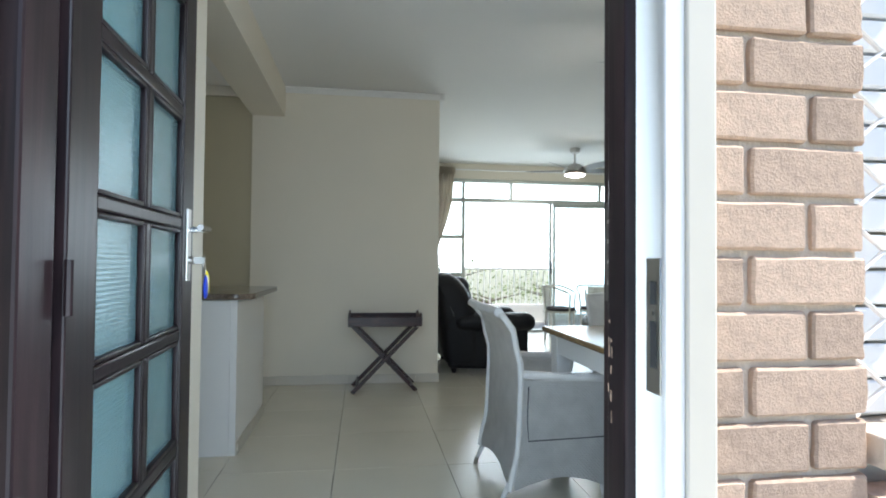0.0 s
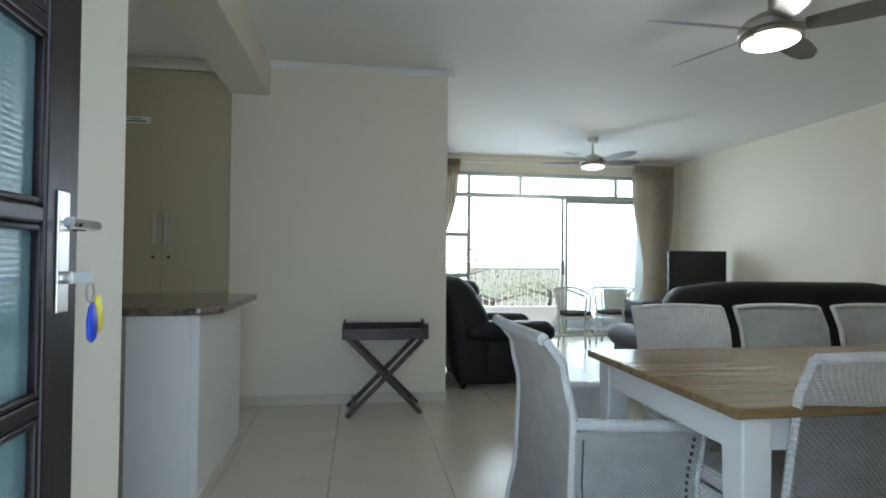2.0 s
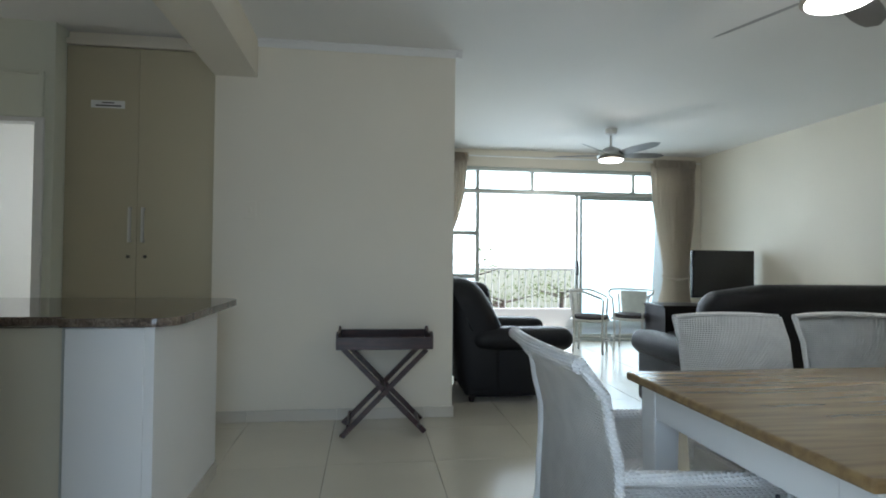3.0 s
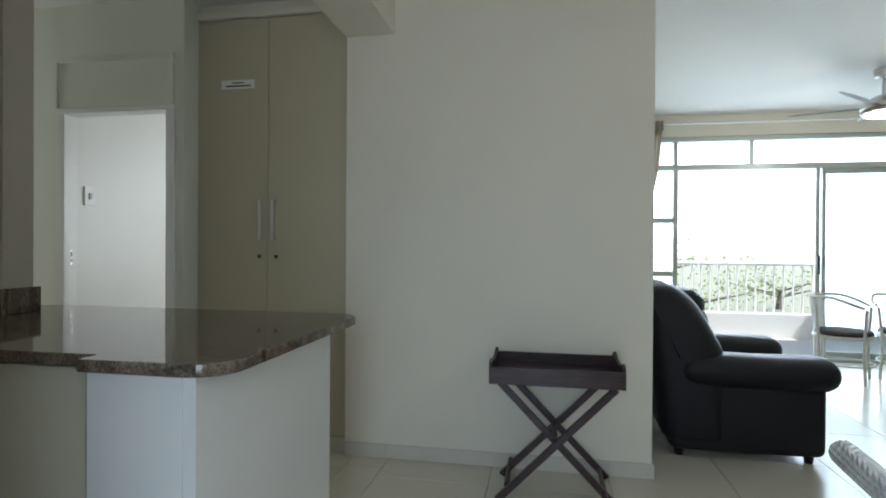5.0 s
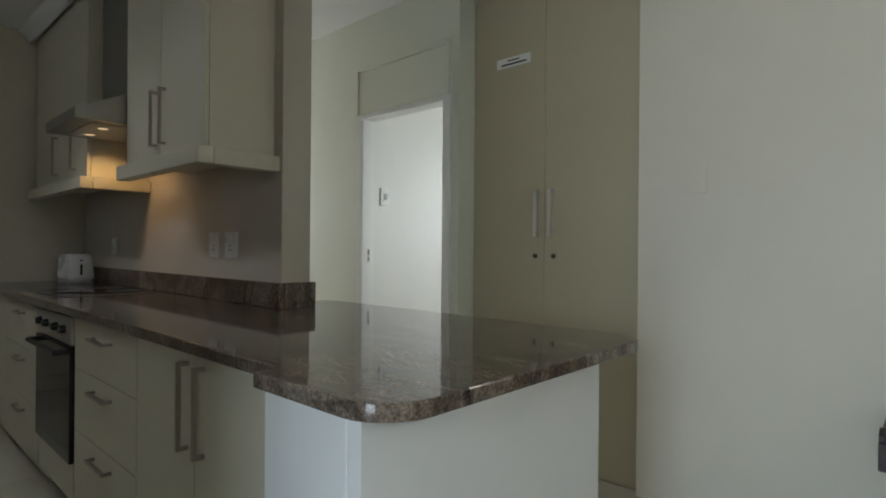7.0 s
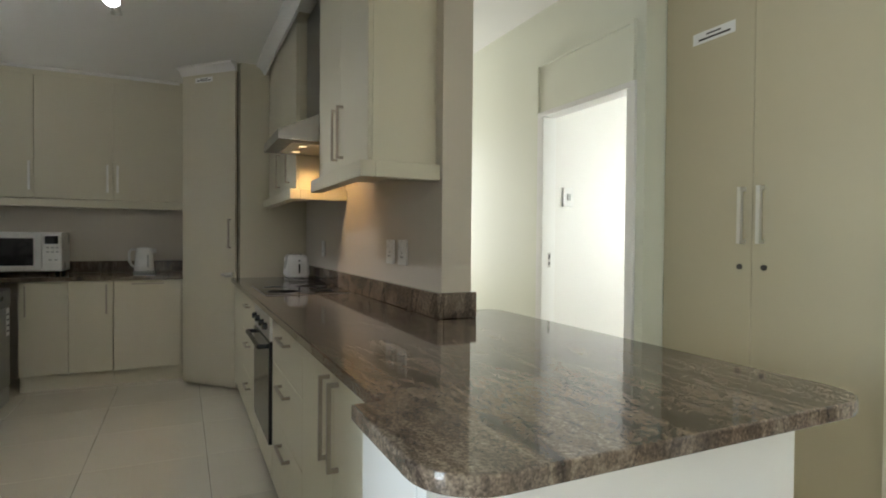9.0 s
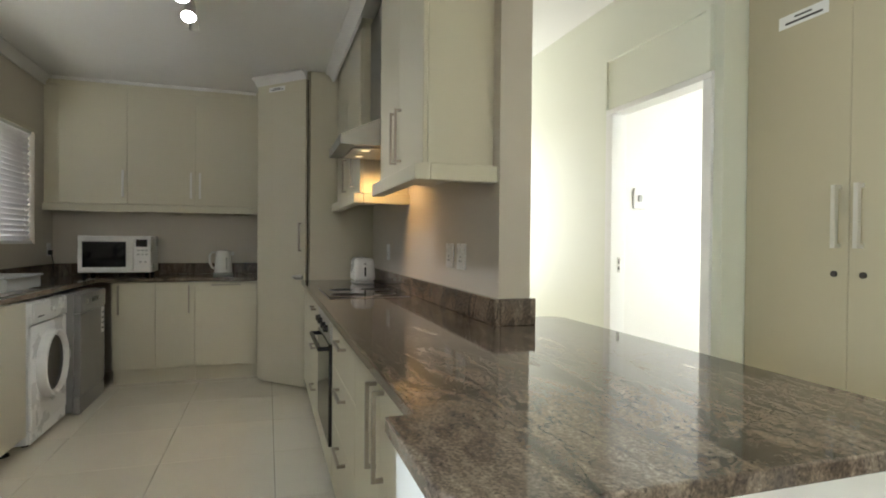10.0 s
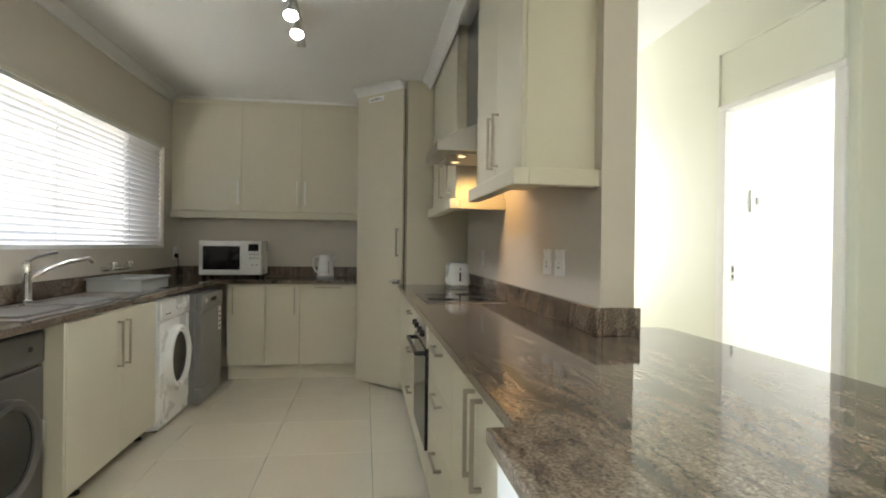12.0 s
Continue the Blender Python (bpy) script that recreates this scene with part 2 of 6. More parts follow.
M_BRICK = mat("pink_face_brick", (0.56, 0.41, 0.3), 0.9, vary=0.38, scale=70, bump=0.26, bscale=240, island=0.17)
M_MORT = mat("pale_mortar", (0.64, 0.54, 0.43), 0.9, vary=0.15, scale=40, bump=0.5)
M_BEIGE = mat("beige_frame_paint", (0.66, 0.62, 0.52), 0.45, vary=0.06)
M_PAVE = mat("concrete_paving", (0.45, 0.43, 0.4), 0.8, vary=0.15, bump=0.3)
M_GRASS = mat("lawn", (0.2, 0.205, 0.135), 0.9, vary=0.4, scale=3, bump=0.5)
M_LEAF = thin(mat("green_leaf", (0.12, 0.15, 0.06), 0.5, vary=0.4, scale=3), (0.3, 0.4, 0.14), 0.4)
M_BARK = mat("bark", (0.12, 0.09, 0.07), 0.9, vary=0.3, bump=0.5)
M_LABEL = mat("paper_label", (0.85, 0.85, 0.84), 0.6, vary=0.01)
M_INK = mat("black_ink", (0.03, 0.03, 0.03), 0.6, vary=0.01)
M_YELLOW = mat("yellow_tag", (0.75, 0.62, 0.03), 0.35, vary=0.03)
M_BLUE = mat("blue_tag", (0.02, 0.05, 0.42), 0.35, vary=0.03)
M_REED = reeded("reeded_glass", (0.34, 0.55, 0.58))
M_PANE = glass("clear_pane", (0.97, 1.0, 0.98), 0.0, 1.1)
M_FROST = glass("hazed_pane", (0.85, 0.95, 0.96), 0.25, 1.2)
M_SMOKE = glass("smoked_porthole", (0.35, 0.36, 0.38), 0.02, 1.3)
M_SLAT = thin(mat("white_slat", (0.78, 0.765, 0.75), 0.45, vary=0.02), (0.92, 0.88, 0.87), 0.3)
# emission for the far backdrop, which is no lamp
M_SKYGLOW = glow("sky_backdrop_glow", (0.93, 0.97, 1.0), 1.6)
M_LAMP = glow("lamp_diffuser", (1.0, 0.97, 0.9), 5.0)
M_SPOT = glow("led_bulb", (0.95, 0.98, 1.0), 12.0)
M_HOODL = glow("warm_bulb", (1.0, 0.72, 0.35), 0.25)

# ---- building helpers ----


def box(bm, x0, x1, y0, y1, z0, z1, r=0.0, seg=2):
    vs = bmesh.ops.create_cube(bm, size=1.0)["verts"]
    for v in vs:
        v.co = Vector(((x0 + x1) / 2 + v.co.x * (x1 - x0), (y0 + y1) / 2 + v.co.y * (y1 - y0), (z0 + z1) / 2 + v.co.z * (z1 - z0)))
    if r:
        es = list({e for v in vs for e in v.link_edges})
        bmesh.ops.bevel(bm, geom=es, offset=r, segments=seg, affect="EDGES", profile=0.5)


def rod(bm, p0, p1, r0, r1=None, n=12):
    p0, p1 = Vector(p0), Vector(p1)
    d = p1 - p0
    m = Matrix.Translation((p0 + p1) / 2) @ d.to_track_quat("Z", "Y").to_matrix().to_4x4()
    bmesh.ops.create_cone(bm, cap_ends=True, segments=n, radius1=r0, radius2=r0 if r1 is None else r1, depth=d.length, matrix=m)


def tube(bm, pts, r, n=8):
    pts = [Vector(p) for p in pts]
    rings = []
    a = None
    for i, p in enumerate(pts):
        d = (pts[min(i + 1, len(pts) - 1)] - pts[max(i - 1, 0)]).normalized()
        if a is None:
            a = d.cross(Vector((0, 0, 1)) if abs(d.z) < 0.9 else Vector((1, 0, 0)))
        a = (a - d * a.dot(d)).normalized()
        b = d.cross(a).normalized()
        rings.append([bm.verts.new(p + r * (math.cos(2 * math.pi * k / n) * a + math.sin(2 * math.pi * k / n) * b)) for k in range(n)])
    for q, w in zip(rings, rings[1:]):
        for k in range(n):
            bm.faces.new((q[k], q[(k + 1) % n], w[(k + 1) % n], w[k]))
    bm.faces.new(rings[0][::-1])
    bm.faces.new(rings[-1])
    bmesh.ops.recalc_face_normals(bm, faces=bm.faces)


def lathe(bm, prof, c=(0, 0, 0), n=28):
    rings = [[bm.verts.new((c[0] + r * math.cos(2 * math.pi * k / n), c[1] + r * math.sin(2 * math.pi * k / n), c[2] + z)) for k in range(n)] for r, z in prof]
    for q, w in zip(rings, rings[1:]):
        for k in range(n):
            bm.faces.new((q[k], q[(k + 1) % n], w[(k + 1) % n], w[k]))
    bm.faces.new(rings[0][::-1])
    bm.faces.new(rings[-1])
    bmesh.ops.recalc_face_normals(bm, faces=bm.faces)


def prism(bm, poly, z0, z1, r=0.0):
    low = [bm.verts.new((x, y, z0)) for x, y in poly]
    top = [bm.verts.new((x, y, z1)) for x, y in poly]
    n = len(poly)
    fs = [bm.faces.new(low[::-1]), bm.faces.new(top)]
    for k in range(n):
        fs.append(bm.faces.new((low[k], low[(k + 1) % n], top[(k + 1) % n], top[k])))
    bmesh.ops.recalc_face_normals(bm, faces=fs)
    if r:
        es = [e for e in bm.edges if abs(e.verts[0].co.z - e.verts[1].co.z) < 1e-6]
        bmesh.ops.bevel(bm, geom=es, offset=r, segments=2, affect="EDGES", profile=0.5)


def arc(cx, cy, r, a0, a1, n=6):
    return [(cx + r * math.cos(radians(a0 + (a1 - a0) * k / n)), cy + r * math.sin(radians(a0 + (a1 - a0) * k / n))) for k in range(n + 1)]


def mesh_of(name, bm, material, smooth=35):
    me = bpy.data.meshes.new(name)
    bm.to_mesh(me)
    bm.free()
    me.materials.append(material)
    if smooth:
        me.polygons.foreach_set("use_smooth", [True] * len(me.polygons))
        me.set_sharp_from_angle(angle=radians(smooth))
        if smooth <= 35:
            for f in me.polygons:
                if f.area > 0.004:
                    f.use_smooth = False
    return me


def base_of(ob):
    p = Vector()
    while ob:
        p += ob.location
        ob = ob.parent
    return p


def part(name, bm, material, parent, label="", smooth=35, local=False):
    """One mesh under a thing. Coordinates are the world's unless local."""
    if not local:
        bmesh.ops.translate(bm, verts=bm.verts, vec=-base_of(parent))
    ob = new(name, mesh_of(name, bm, material, smooth))
    ob.parent = parent
    return tagged(ob, label)


def thing(name, at, label, category, group="", kind=""):
    ob = new(name)
    ob.location = at
    ob.empty_display_size = 0.1
    return tagged(ob, label, category, group, kind)


def solid(name, bm, material, label="", category="", kind="structure", smooth=35):
    ob = new(name, mesh_of(name, bm, material, smooth))
    return tagged(ob, label, category, "", kind)


def B(*boxes, r=0.0, seg=2):
    bm = bmesh.new()
    for b in boxes:
        box(bm, *b, r=r, seg=seg)
    return bm


def bar_handle(name, parent, p, length, along, out, depth=0.032, w=0.011, material=None):
    """A square bar pull on two feet; p is its middle on the door's face."""
    p, a, o = Vector(p), Vector(along), Vector(out)
    s = a.cross(o)
    bm = bmesh.new()
    for lo, hi, d0, d1 in ((-length / 2, length / 2, depth - w, depth), (-length / 2, -length / 2 + w, 0, depth - w), (length / 2 - w, length / 2, 0, depth - w)):
        c = [p + a * lo + o * d0 - s * w / 2, p + a * hi + o * d1 + s * w / 2]
        box(bm, *[f(c[0][i], c[1][i]) for i in range(3) for f in (min, max)])
    return part(name, bm, material or M_BRONZE, parent)


# ---- the shell ----
CEIL = 2.63
# rooms' floor slab under the tiles
solid("floor", B((-5.7, 5.1, 0.7, 8.62, -0.15, -0.006)), M_GROUT, "grey grout bed under glossy cream floor tiles", "floor")
solid("ceiling", B((-5.75, 5.15, 0.9, 8.8, CEIL, CEIL + 0.15)), M_CEIL, "smooth white painted ceiling", "ceiling")
solid("wall_front_dining", B((-0.56, -0.36, 0.98, 1.25, 0, CEIL), (-0.36, 0.701, 1.06, 1.325, 2.12, CEIL), (0.701, 5.1, 1.06, 1.325, 0, CEIL)), M_WALL, "cream painted front wall round the entrance", "wall")
solid("wall_front_kitchen", B((-5.75, -5.2, 1.1, 1.36, 0, CEIL), (-2.5, -0.56, 1.1, 1.36, 0, CEIL), (-5.2, -2.5, 1.1, 1.36, 0, 1.185), (-5.2, -2.5, 1.1, 1.36, 2.125, CEIL)), M_KWALL, "beige painted kitchen wall with a wide window", "wall")
solid("wall_entry", B((-0.56, -0.42, 1.36, 2.37, 0, CEIL)), M_WALL, "white painted stub wall beside the open door", "wall")
solid("wall_tray", B((-0.8, 0.86, 5.2, 5.38, 0, CEIL)), M_WALL, "cream painted wall behind the tray table", "wall")
solid("wall_living_left", B((0.68, 0.86, 5.38, 8.6, 0, CEIL)), M_WALL, "cream painted living room wall", "wall")
solid("wall_right", B((4.98, 5.1, 1.25, 8.6, 0, CEIL)), M_WALL, "cream painted long wall of the living room", "wall")
solid("wall_far", B((0.68, 1.28, 8.6, 8.78, 0, CEIL), (4.62, 5.1, 8.6, 8.78, 0, CEIL), (1.28, 4.62, 8.6, 8.78, 2.401, CEIL)), M_WALL, "cream painted wall above the sliding door", "wall")
solid("wall_hob", B((-5.7, -1.815, 4.065, 4.2, 0, CEIL)), M_KWALL, "beige painted wall behind the hob", "wall")
solid("wall_kitchen_end", B((-5.75, -5.6, 1.36, 4.065, 0, CEIL)), M_KWALL, "beige painted end wall of the kitchen", "wall")
solid("wall_hall", B((-5.3, -2.585, 5.1, 5.17, 0, CEIL), (-1.84, -1.757, 5.1, 5.86, 0, CEIL), (-2.585, -1.84, 5.1, 5.17, 1.99, CEIL)), M_HALL, "pale green painted hall wall round a doorway", "wall")
solid("wall_bedroom_left", B((-2.68, -2.575, 5.171, 7.6, 0, CEIL)), M_WHITEP, "white painted side wall of the room beyond the doorway", "wall")
solid("wall_hall_end", B((-5.4, -5.3, 4.2, 5.22, 0, CEIL)), M_HALL, "pale green painted end wall of the hall", "wall")
solid("wall_bedroom", B((-2.68, 0.68, 7.6, 7.7, 0, CEIL)), M_WHITEP, "white painted wall of the room beyond the doorway", "wall")
solid("beam", B((-0.805, -0.52, 2.37, 5.2, 2.37, CEIL)), M_WALL, "cream painted ceiling beam", "beam")
solid("lintel_hall", B((-1.755, -0.802, 5.25, 5.36, 2.575, CEIL)), M_WALL, "cream bulkhead over the tall cupboard", "wall")
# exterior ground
# far sheet that glows by itself, added to white out the horizon
solid("backdrop", B((-160, 200, 120, 121, -2, 75)), M_SKYGLOW, "glowing white backdrop in place of the overexposed sky", "backdrop")
solid("ground", B((-400, 400, -400, 400, -0.35, -0.16)), M_GRASS, "green lawn reaching to the horizon", "ground")
solid("porch", B((-1.6, 2.4, -3.0, 0.7, -0.16, -0.01)), M_PAVE, "grey concrete porch before the entrance", "pavement")
solid("balcony_floor", B((0.2, 5.6, 8.62, 10.6, -0.16, -0.02)), M_PAVE, "pale balcony floor beyond the sliding door", "pavement")
solid("balcony_roof", B((0.2, 5.6, 8.8, 9.7, 2.66, 2.8)), M_CEIL, "white balcony ceiling", "roof")
solid("balcony_side", B((5.2, 5.4, 8.8, 10.5, -0.1, 2.66), (0.3, 0.5, 8.8, 10.5, -0.1, 2.66)), M_WHITEP, "white balcony side walls", "wall")


def cornice(name, pts, z, size, inward):
    """A coved cornice along a wall line; inward gives the room's side of each run."""
    bm = bmesh.new()
    for (p, q), n in zip(zip(pts, pts[1:]), inward):
        prof = [(0, 0), (0, -size), (size * 0.25, -size), (size * 0.42, -size * 0.62), (size * 0.7, -size * 0.35), (size, -size * 0.22), (size, 0)]
        a = [bm.verts.new((p[0] + n[0] * u, p[1] + n[1] * u, z + v)) for u, v in prof]
        b = [bm.verts.new((q[0] + n[0] * u, q[1] + n[1] * u, z + v)) for u, v in prof]
        for k in range(len(prof)):
            bm.faces.new((a[k], a[(k + 1) % len(prof)], b[(k + 1) % len(prof)], b[k]))
        bm.faces.new(a)
        bm.faces.new(b[::-1])
    bmesh.ops.recalc_face_normals(bm, faces=bm.faces)
    return solid(name, bm, M_CEIL, "white coved plaster cornice", "cornice", smooth=50)


cornice("cornice_kitchen", [(-5.6, 1.36), (-0.56, 1.36)], CEIL - 0.001, 0.075, [(0, 1)])
cornice("cornice_kitchen_end", [(-5.42, 1.4), (-5.42, 3.09)], CEIL - 0.002, 0.075, [(1, 0)])
cornice("cornice_pantry", [(-4.905, 3.12), (-4.503, 3.51)], CEIL - 0.003, 0.075, [(0.7, -0.7)])
cornice("cornice_hob", [(-4.49, 3.73), (-1.95, 3.73)], CEIL - 0.0025, 0.075, [(0, -1)])
cornice("cornice_tray", [(-0.52, 5.2), (0.905, 5.2)], CEIL - 0.001, 0.045, [(0, -1)])
cornice("cornice_living", [(0.86, 5.16), (0.86, 8.58)], CEIL - 0.002, 0.045, [(1, 0)])

# ---- kitchen ----


def cabinet(name, at, label, group="kitchen cabinets"):
    return thing(name, at, label, "cabinet", group)


def front_y(parent, name, x0, x1, y, z0, z1, s, t=0.019, material=None, label="", g=0.0013):
    """A door or drawer front in a plane of constant y; s: which way it faces."""
    lo, hi = sorted((y, y - s * t))
    return part(name, B((x0 + g, x1 - g, lo, hi, z0 + g, z1 - g), r=0.002, seg=1), material or M_CAB, parent, label)


def front_x(parent, name, y0, y1, x, z0, z1, s, t=0.019, material=None, label=""):
    g = 0.0015
    lo, hi = sorted((x, x - s * t))
    return part(name, B((lo, hi, y0 + g, y1 - g, z0 + g, z1 - g), r=0.002, seg=1), material or M_CAB, parent, label)


OUT_N = (0, -1, 0)
# run under the hob: fronts face -y at 3.49
FY = 3.49
c = cabinet("base_cabinet", (-1.3, 3.78, 0), "cream two-door base cabinet under the granite worktop")
part("body", B((-1.72, -0.84, FY + 0.02, 4.055, 0.1, 0.868)), M_CABIN, c)
part("plinth", B((-1.72, -0.84, FY + 0.05, FY + 0.066, 0.0, 0.1)), M_CAB, c)
for x0, x1, hx in ((-1.72, -1.29, -1.335), (-1.29, -0.84, -1.235)):
    d = front_y(c, "door", x0, x1, FY, 0.1, 0.862, -1)
    bar_handle("handle", d, (hx, FY, 0.72), 0.24, (0, 0, 1), OUT_N)
c = cabinet("drawer_cabinet", (-2.1, 3.78, 0), "cream three-drawer base cabinet under the granite worktop")
part("body", B((-2.42, -1.722, FY + 0.02, 4.055, 0.1, 0.868)), M_CABIN, c)
part("plinth", B((-2.42, -1.722, FY + 0.05, FY + 0.066, 0.0, 0.1)), M_CAB, c)
for z0, z1 in ((0.1, 0.41), (0.41, 0.66), (0.66, 0.862)):
    d = front_y(c, "drawer", -2.42, -1.722, FY, z0, z1, -1)
    bar_handle("handle", d, (-2.06, FY, z1 - 0.055), 0.2, (1, 0, 0), OUT_N)
c = cabinet("drawer_cabinet", (-3.4, 3.78, 0), "narrow cream three-drawer base cabinet beside the oven")
part("body", B((-4.44, -3.022, FY + 0.02, 4.055, 0.1, 0.868)), M_CABIN, c)
part("plinth", B((-4.44, -3.022, FY + 0.05, FY + 0.066, 0.0, 0.1)), M_CAB, c)
for z0, z1 in ((0.1, 0.36), (0.36, 0.62), (0.62, 0.862)):
    d = front_y(c, "drawer", -3.8, -3.022, FY, z0, z1, -1)
    bar_handle("handle", d, (-3.4, FY, z1 - 0.06), 0.16, (1, 0, 0), OUT_N)
front_y(c, "door", -4.44, -3.802, FY, 0.1, 0.862, -1)
c = thing("oven", (-2.8, 3.78, 0), "black glass built-in oven with a steel control strip", "oven")
part("body", B((-3.02, -2.422, FY + 0.02, 4.05, 0.1, 0.868)), M_BLACKP, c)
part("door_glass", B((-3.01, -2.432, FY - 0.015, FY + 0.018, 0.26, 0.74), r=0.004), M_DARKGL, c)
part("control_panel", B((-3.01, -2.432, FY - 0.012, FY + 0.018, 0.745, 0.86), r=0.003), M_STEEL, c)
for kx in (-2.92, -2.8, -2.64, -2.52):
    bm = bmesh.new()
    rod(bm, (kx, FY - 0.012, 0.805), (kx, FY - 0.035, 0.805), 0.018, 0.015, 14)
    part("knob", bm, M_BLACKP, c)
bm = bmesh.new()
tube(bm, [(-2.96, FY - 0.014, 0.715), (-2.96, FY - 0.055, 0.715), (-2.48, FY - 0.055, 0.715), (-2.48, FY - 0.014, 0.715)], 0.011)
part("handle", bm, M_BLACKP, c)
part("drawer_front", B((-3.01, -2.432, FY, FY + 0.019, 0.1, 0.255), r=0.002, seg=1), M_CAB, c)

# peninsula carcass
c = thing("peninsula_base", (-0.7, 3.9, 0), "white painted peninsula base with a tiled skirting", "counter base")
part("end_panel", B((-0.555, -0.52, 3.432, 4.28, 0.0, 0.868)), M_WHITEP, c)
part("front_panel", B((-0.825, -0.556, 3.43, 3.46, 0.0, 0.866), r=0.002, seg=1), M_WHITEP, c)
part("joint_strip", B((-0.838, -0.8265, 3.44, 3.5, 0.0, 0.866)), M_ALU, c)
part("back_panel", B((-1.8, -0.556, 4.25, 4.28, 0.0, 0.868)), M_WHITEP, c)
for y0, y1 in ((3.432, 3.83), (3.833, 4.28)):
    part("skirting_tile", B((-0.519, -0.511, y0, y1, 0.001, 0.075), r=0.001, seg=1), M_SKIRT, c)

# worktops
outline = [(-4.485, 4.06), (-4.485, 3.467), (-0.835, 3.467), (-0.835, 3.41)] + arc(-0.55, 3.52, 0.11, -90, 0, 7) + arc(-0.55, 4.33, 0.11, 0, 90, 7) + [(-1.85, 4.44)] + arc(-1.93, 4.36, 0.08, 90, 180, 4) + [(-2.01, 4.205), (-1.8, 4.205), (-1.8, 4.06)]
bm = bmesh.new()
prism(bm, outline, 0.87, 0.903, 0.004)
w = thing("worktop", (-2.4, 3.8, 0.87), "polished brown granite worktop round the hob and peninsula", "worktop")
part("slab", bm, M_GRAN, w)
part("upstand", B((-4.485, -1.79, 4.035, 4.062, 0.904, 1.008), (-1.812, -1.79, 4.063, 4.215, 0.904, 1.008), r=0.002, seg=1), M_GRAN, w)
LY = 1.87
bm = bmesh.new()
prism(bm, [(-0.6, 1.363), (-5.59, 1.363), (-5.59, 3.125), (-4.97, 3.125), (-4.97, LY), (-0.6, LY)][::-1], 0.87, 0.903, 0.004)
w = thing("worktop", (-3.2, 1.65, 0.87), "polished brown granite worktop with an inset steel sink", "worktop")
part("slab", bm, M_GRAN, w)
part("upstand", B((-5.56, -0.6, 1.364, 1.384, 0.904, 1.005), (-5.59, -5.57, 1.364, 3.125, 0.904, 1.005), r=0.002, seg=1), M_GRAN, w)

# hob
c = thing("hob", (-3.2, 3.78, 0.903), "black glass ceramic hob set in the worktop", "hob")
part("glass_plate", B((-3.62, -2.98, 3.535, 4.0, 0.9035, 0.909), r=0.002, seg=1), M_DARKGL, c)
part("steel_trim", B((-3.626, -2.974, 3.529, 4.006, 0.9032, 0.9055), r=0.001, seg=1), M_STEEL, c)
for hx, hy, hr in ((-3.45, 3.66, 0.08), (-3.45, 3.88, 0.1), (-3.14, 3.66, 0.1), (-3.14, 3.88, 0.075)):
    bm = bmesh.new()
    lathe(bm, [(hr, 0.0), (hr, 0.0006), (hr - 0.003, 0.0006), (hr - 0.003, 0.0)], (hx, hy, 0.909), 32)
    part("heating_ring", bm, M_GREYP, c)

# upper cabinets on the hob wall


def upper(name, x0, x1, label, handles, y=3.75, z0=1.535, z1=2.56):
    c = cabinet(name, ((x0 + x1) / 2, 3.9, z0), label, "wall cabinets")
    part("body", B((x0, x1, y + 0.02, 4.064, z0, z1)), M_CAB, c)
    part("pelmet", B((x0, x1 + 0.05, y - 0.045, y + 0.016, z0 - 0.07, z0 - 0.006), (x1 - 0.016, x1 + 0.05, y + 0.0165, 4.063, z0 - 0.07, z0 - 0.006), r=0.004), M_CAB, c)
    part("top_fascia", B((x0, x1, y + 0.006, 4.064, z1 + 0.001, 2.628)), M_CAB, c)
    n = len(handles)
    for k, hx in enumerate(handles):
        d = front_y(c, "door", x0 + (x1 - x0) * k / n, x0 + (x1 - x0) * (k + 1) / n, y, z0, z1, -1)
        bar_handle("handle", d, (hx, y, z0 + 0.17), 0.24, (0, 0, 1), OUT_N)
    return c


upper("wall_cabinet", -2.72, -1.88, "tall cream two-door wall cabinet beside the cooker hood", (-2.345, -2.25), y=3.77)
upper("wall_cabinet", -4.44, -3.28, "cream wall cabinet lit by the cooker hood lamp", (-3.9, -3.5))
c = thing("cooker_hood", (-2.9, 3.9, 1.75), "stainless steel chimney cooker hood with a warm lamp", "cooker hood")
bm = bmesh.new()
v = [(-3.27, 3.56, 1.74), (-2.735, 3.56, 1.74), (-2.735, 4.062, 1.74), (-3.27, 4.062, 1.74), (-3.27, 3.56, 1.79), (-2.735, 3.56, 1.79), (-2.735, 4.062, 1.89), (-3.27, 4.062, 1.89), (-3.27, 3.78, 1.89), (-2.735, 3.78, 1.89)]
q = [bm.verts.new(p) for p in v]
for f in ((0, 3, 2, 1), (0, 1, 5, 4), (4, 5, 9, 8), (8, 9, 6, 7), (2, 3, 7, 6), (1, 2, 6, 9, 5), (0, 4, 8, 7, 3)):
    bm.faces.new([q[k] for k in f])
bmesh.ops.recalc_face_normals(bm, faces=bm.faces)
part("canopy", bm, M_HOOD, c)
part("chimney", B((-3.2, -2.8, 3.8, 4.062, 1.891, 2.56), r=0.003), M_HOOD, c)
part("filter", B((-3.2, -2.8, 3.64, 4.0, 1.735, 1.7395)), M_GREYP, c)
for lx in (-3.12, -2.9):
    bm = bmesh.new()
    rod(bm, (lx, 3.72, 1.7349), (lx, 3.72, 1.7335), 0.024, 0.023, 16)
    part("lamp", bm, M_HOODL, c)
bulb("hood_lamp", (-3.1, 3.8, 1.725), 1.7, (1.0, 0.58, 0.22), 0.05, (-3.12, 3.9, 0.9), 150)


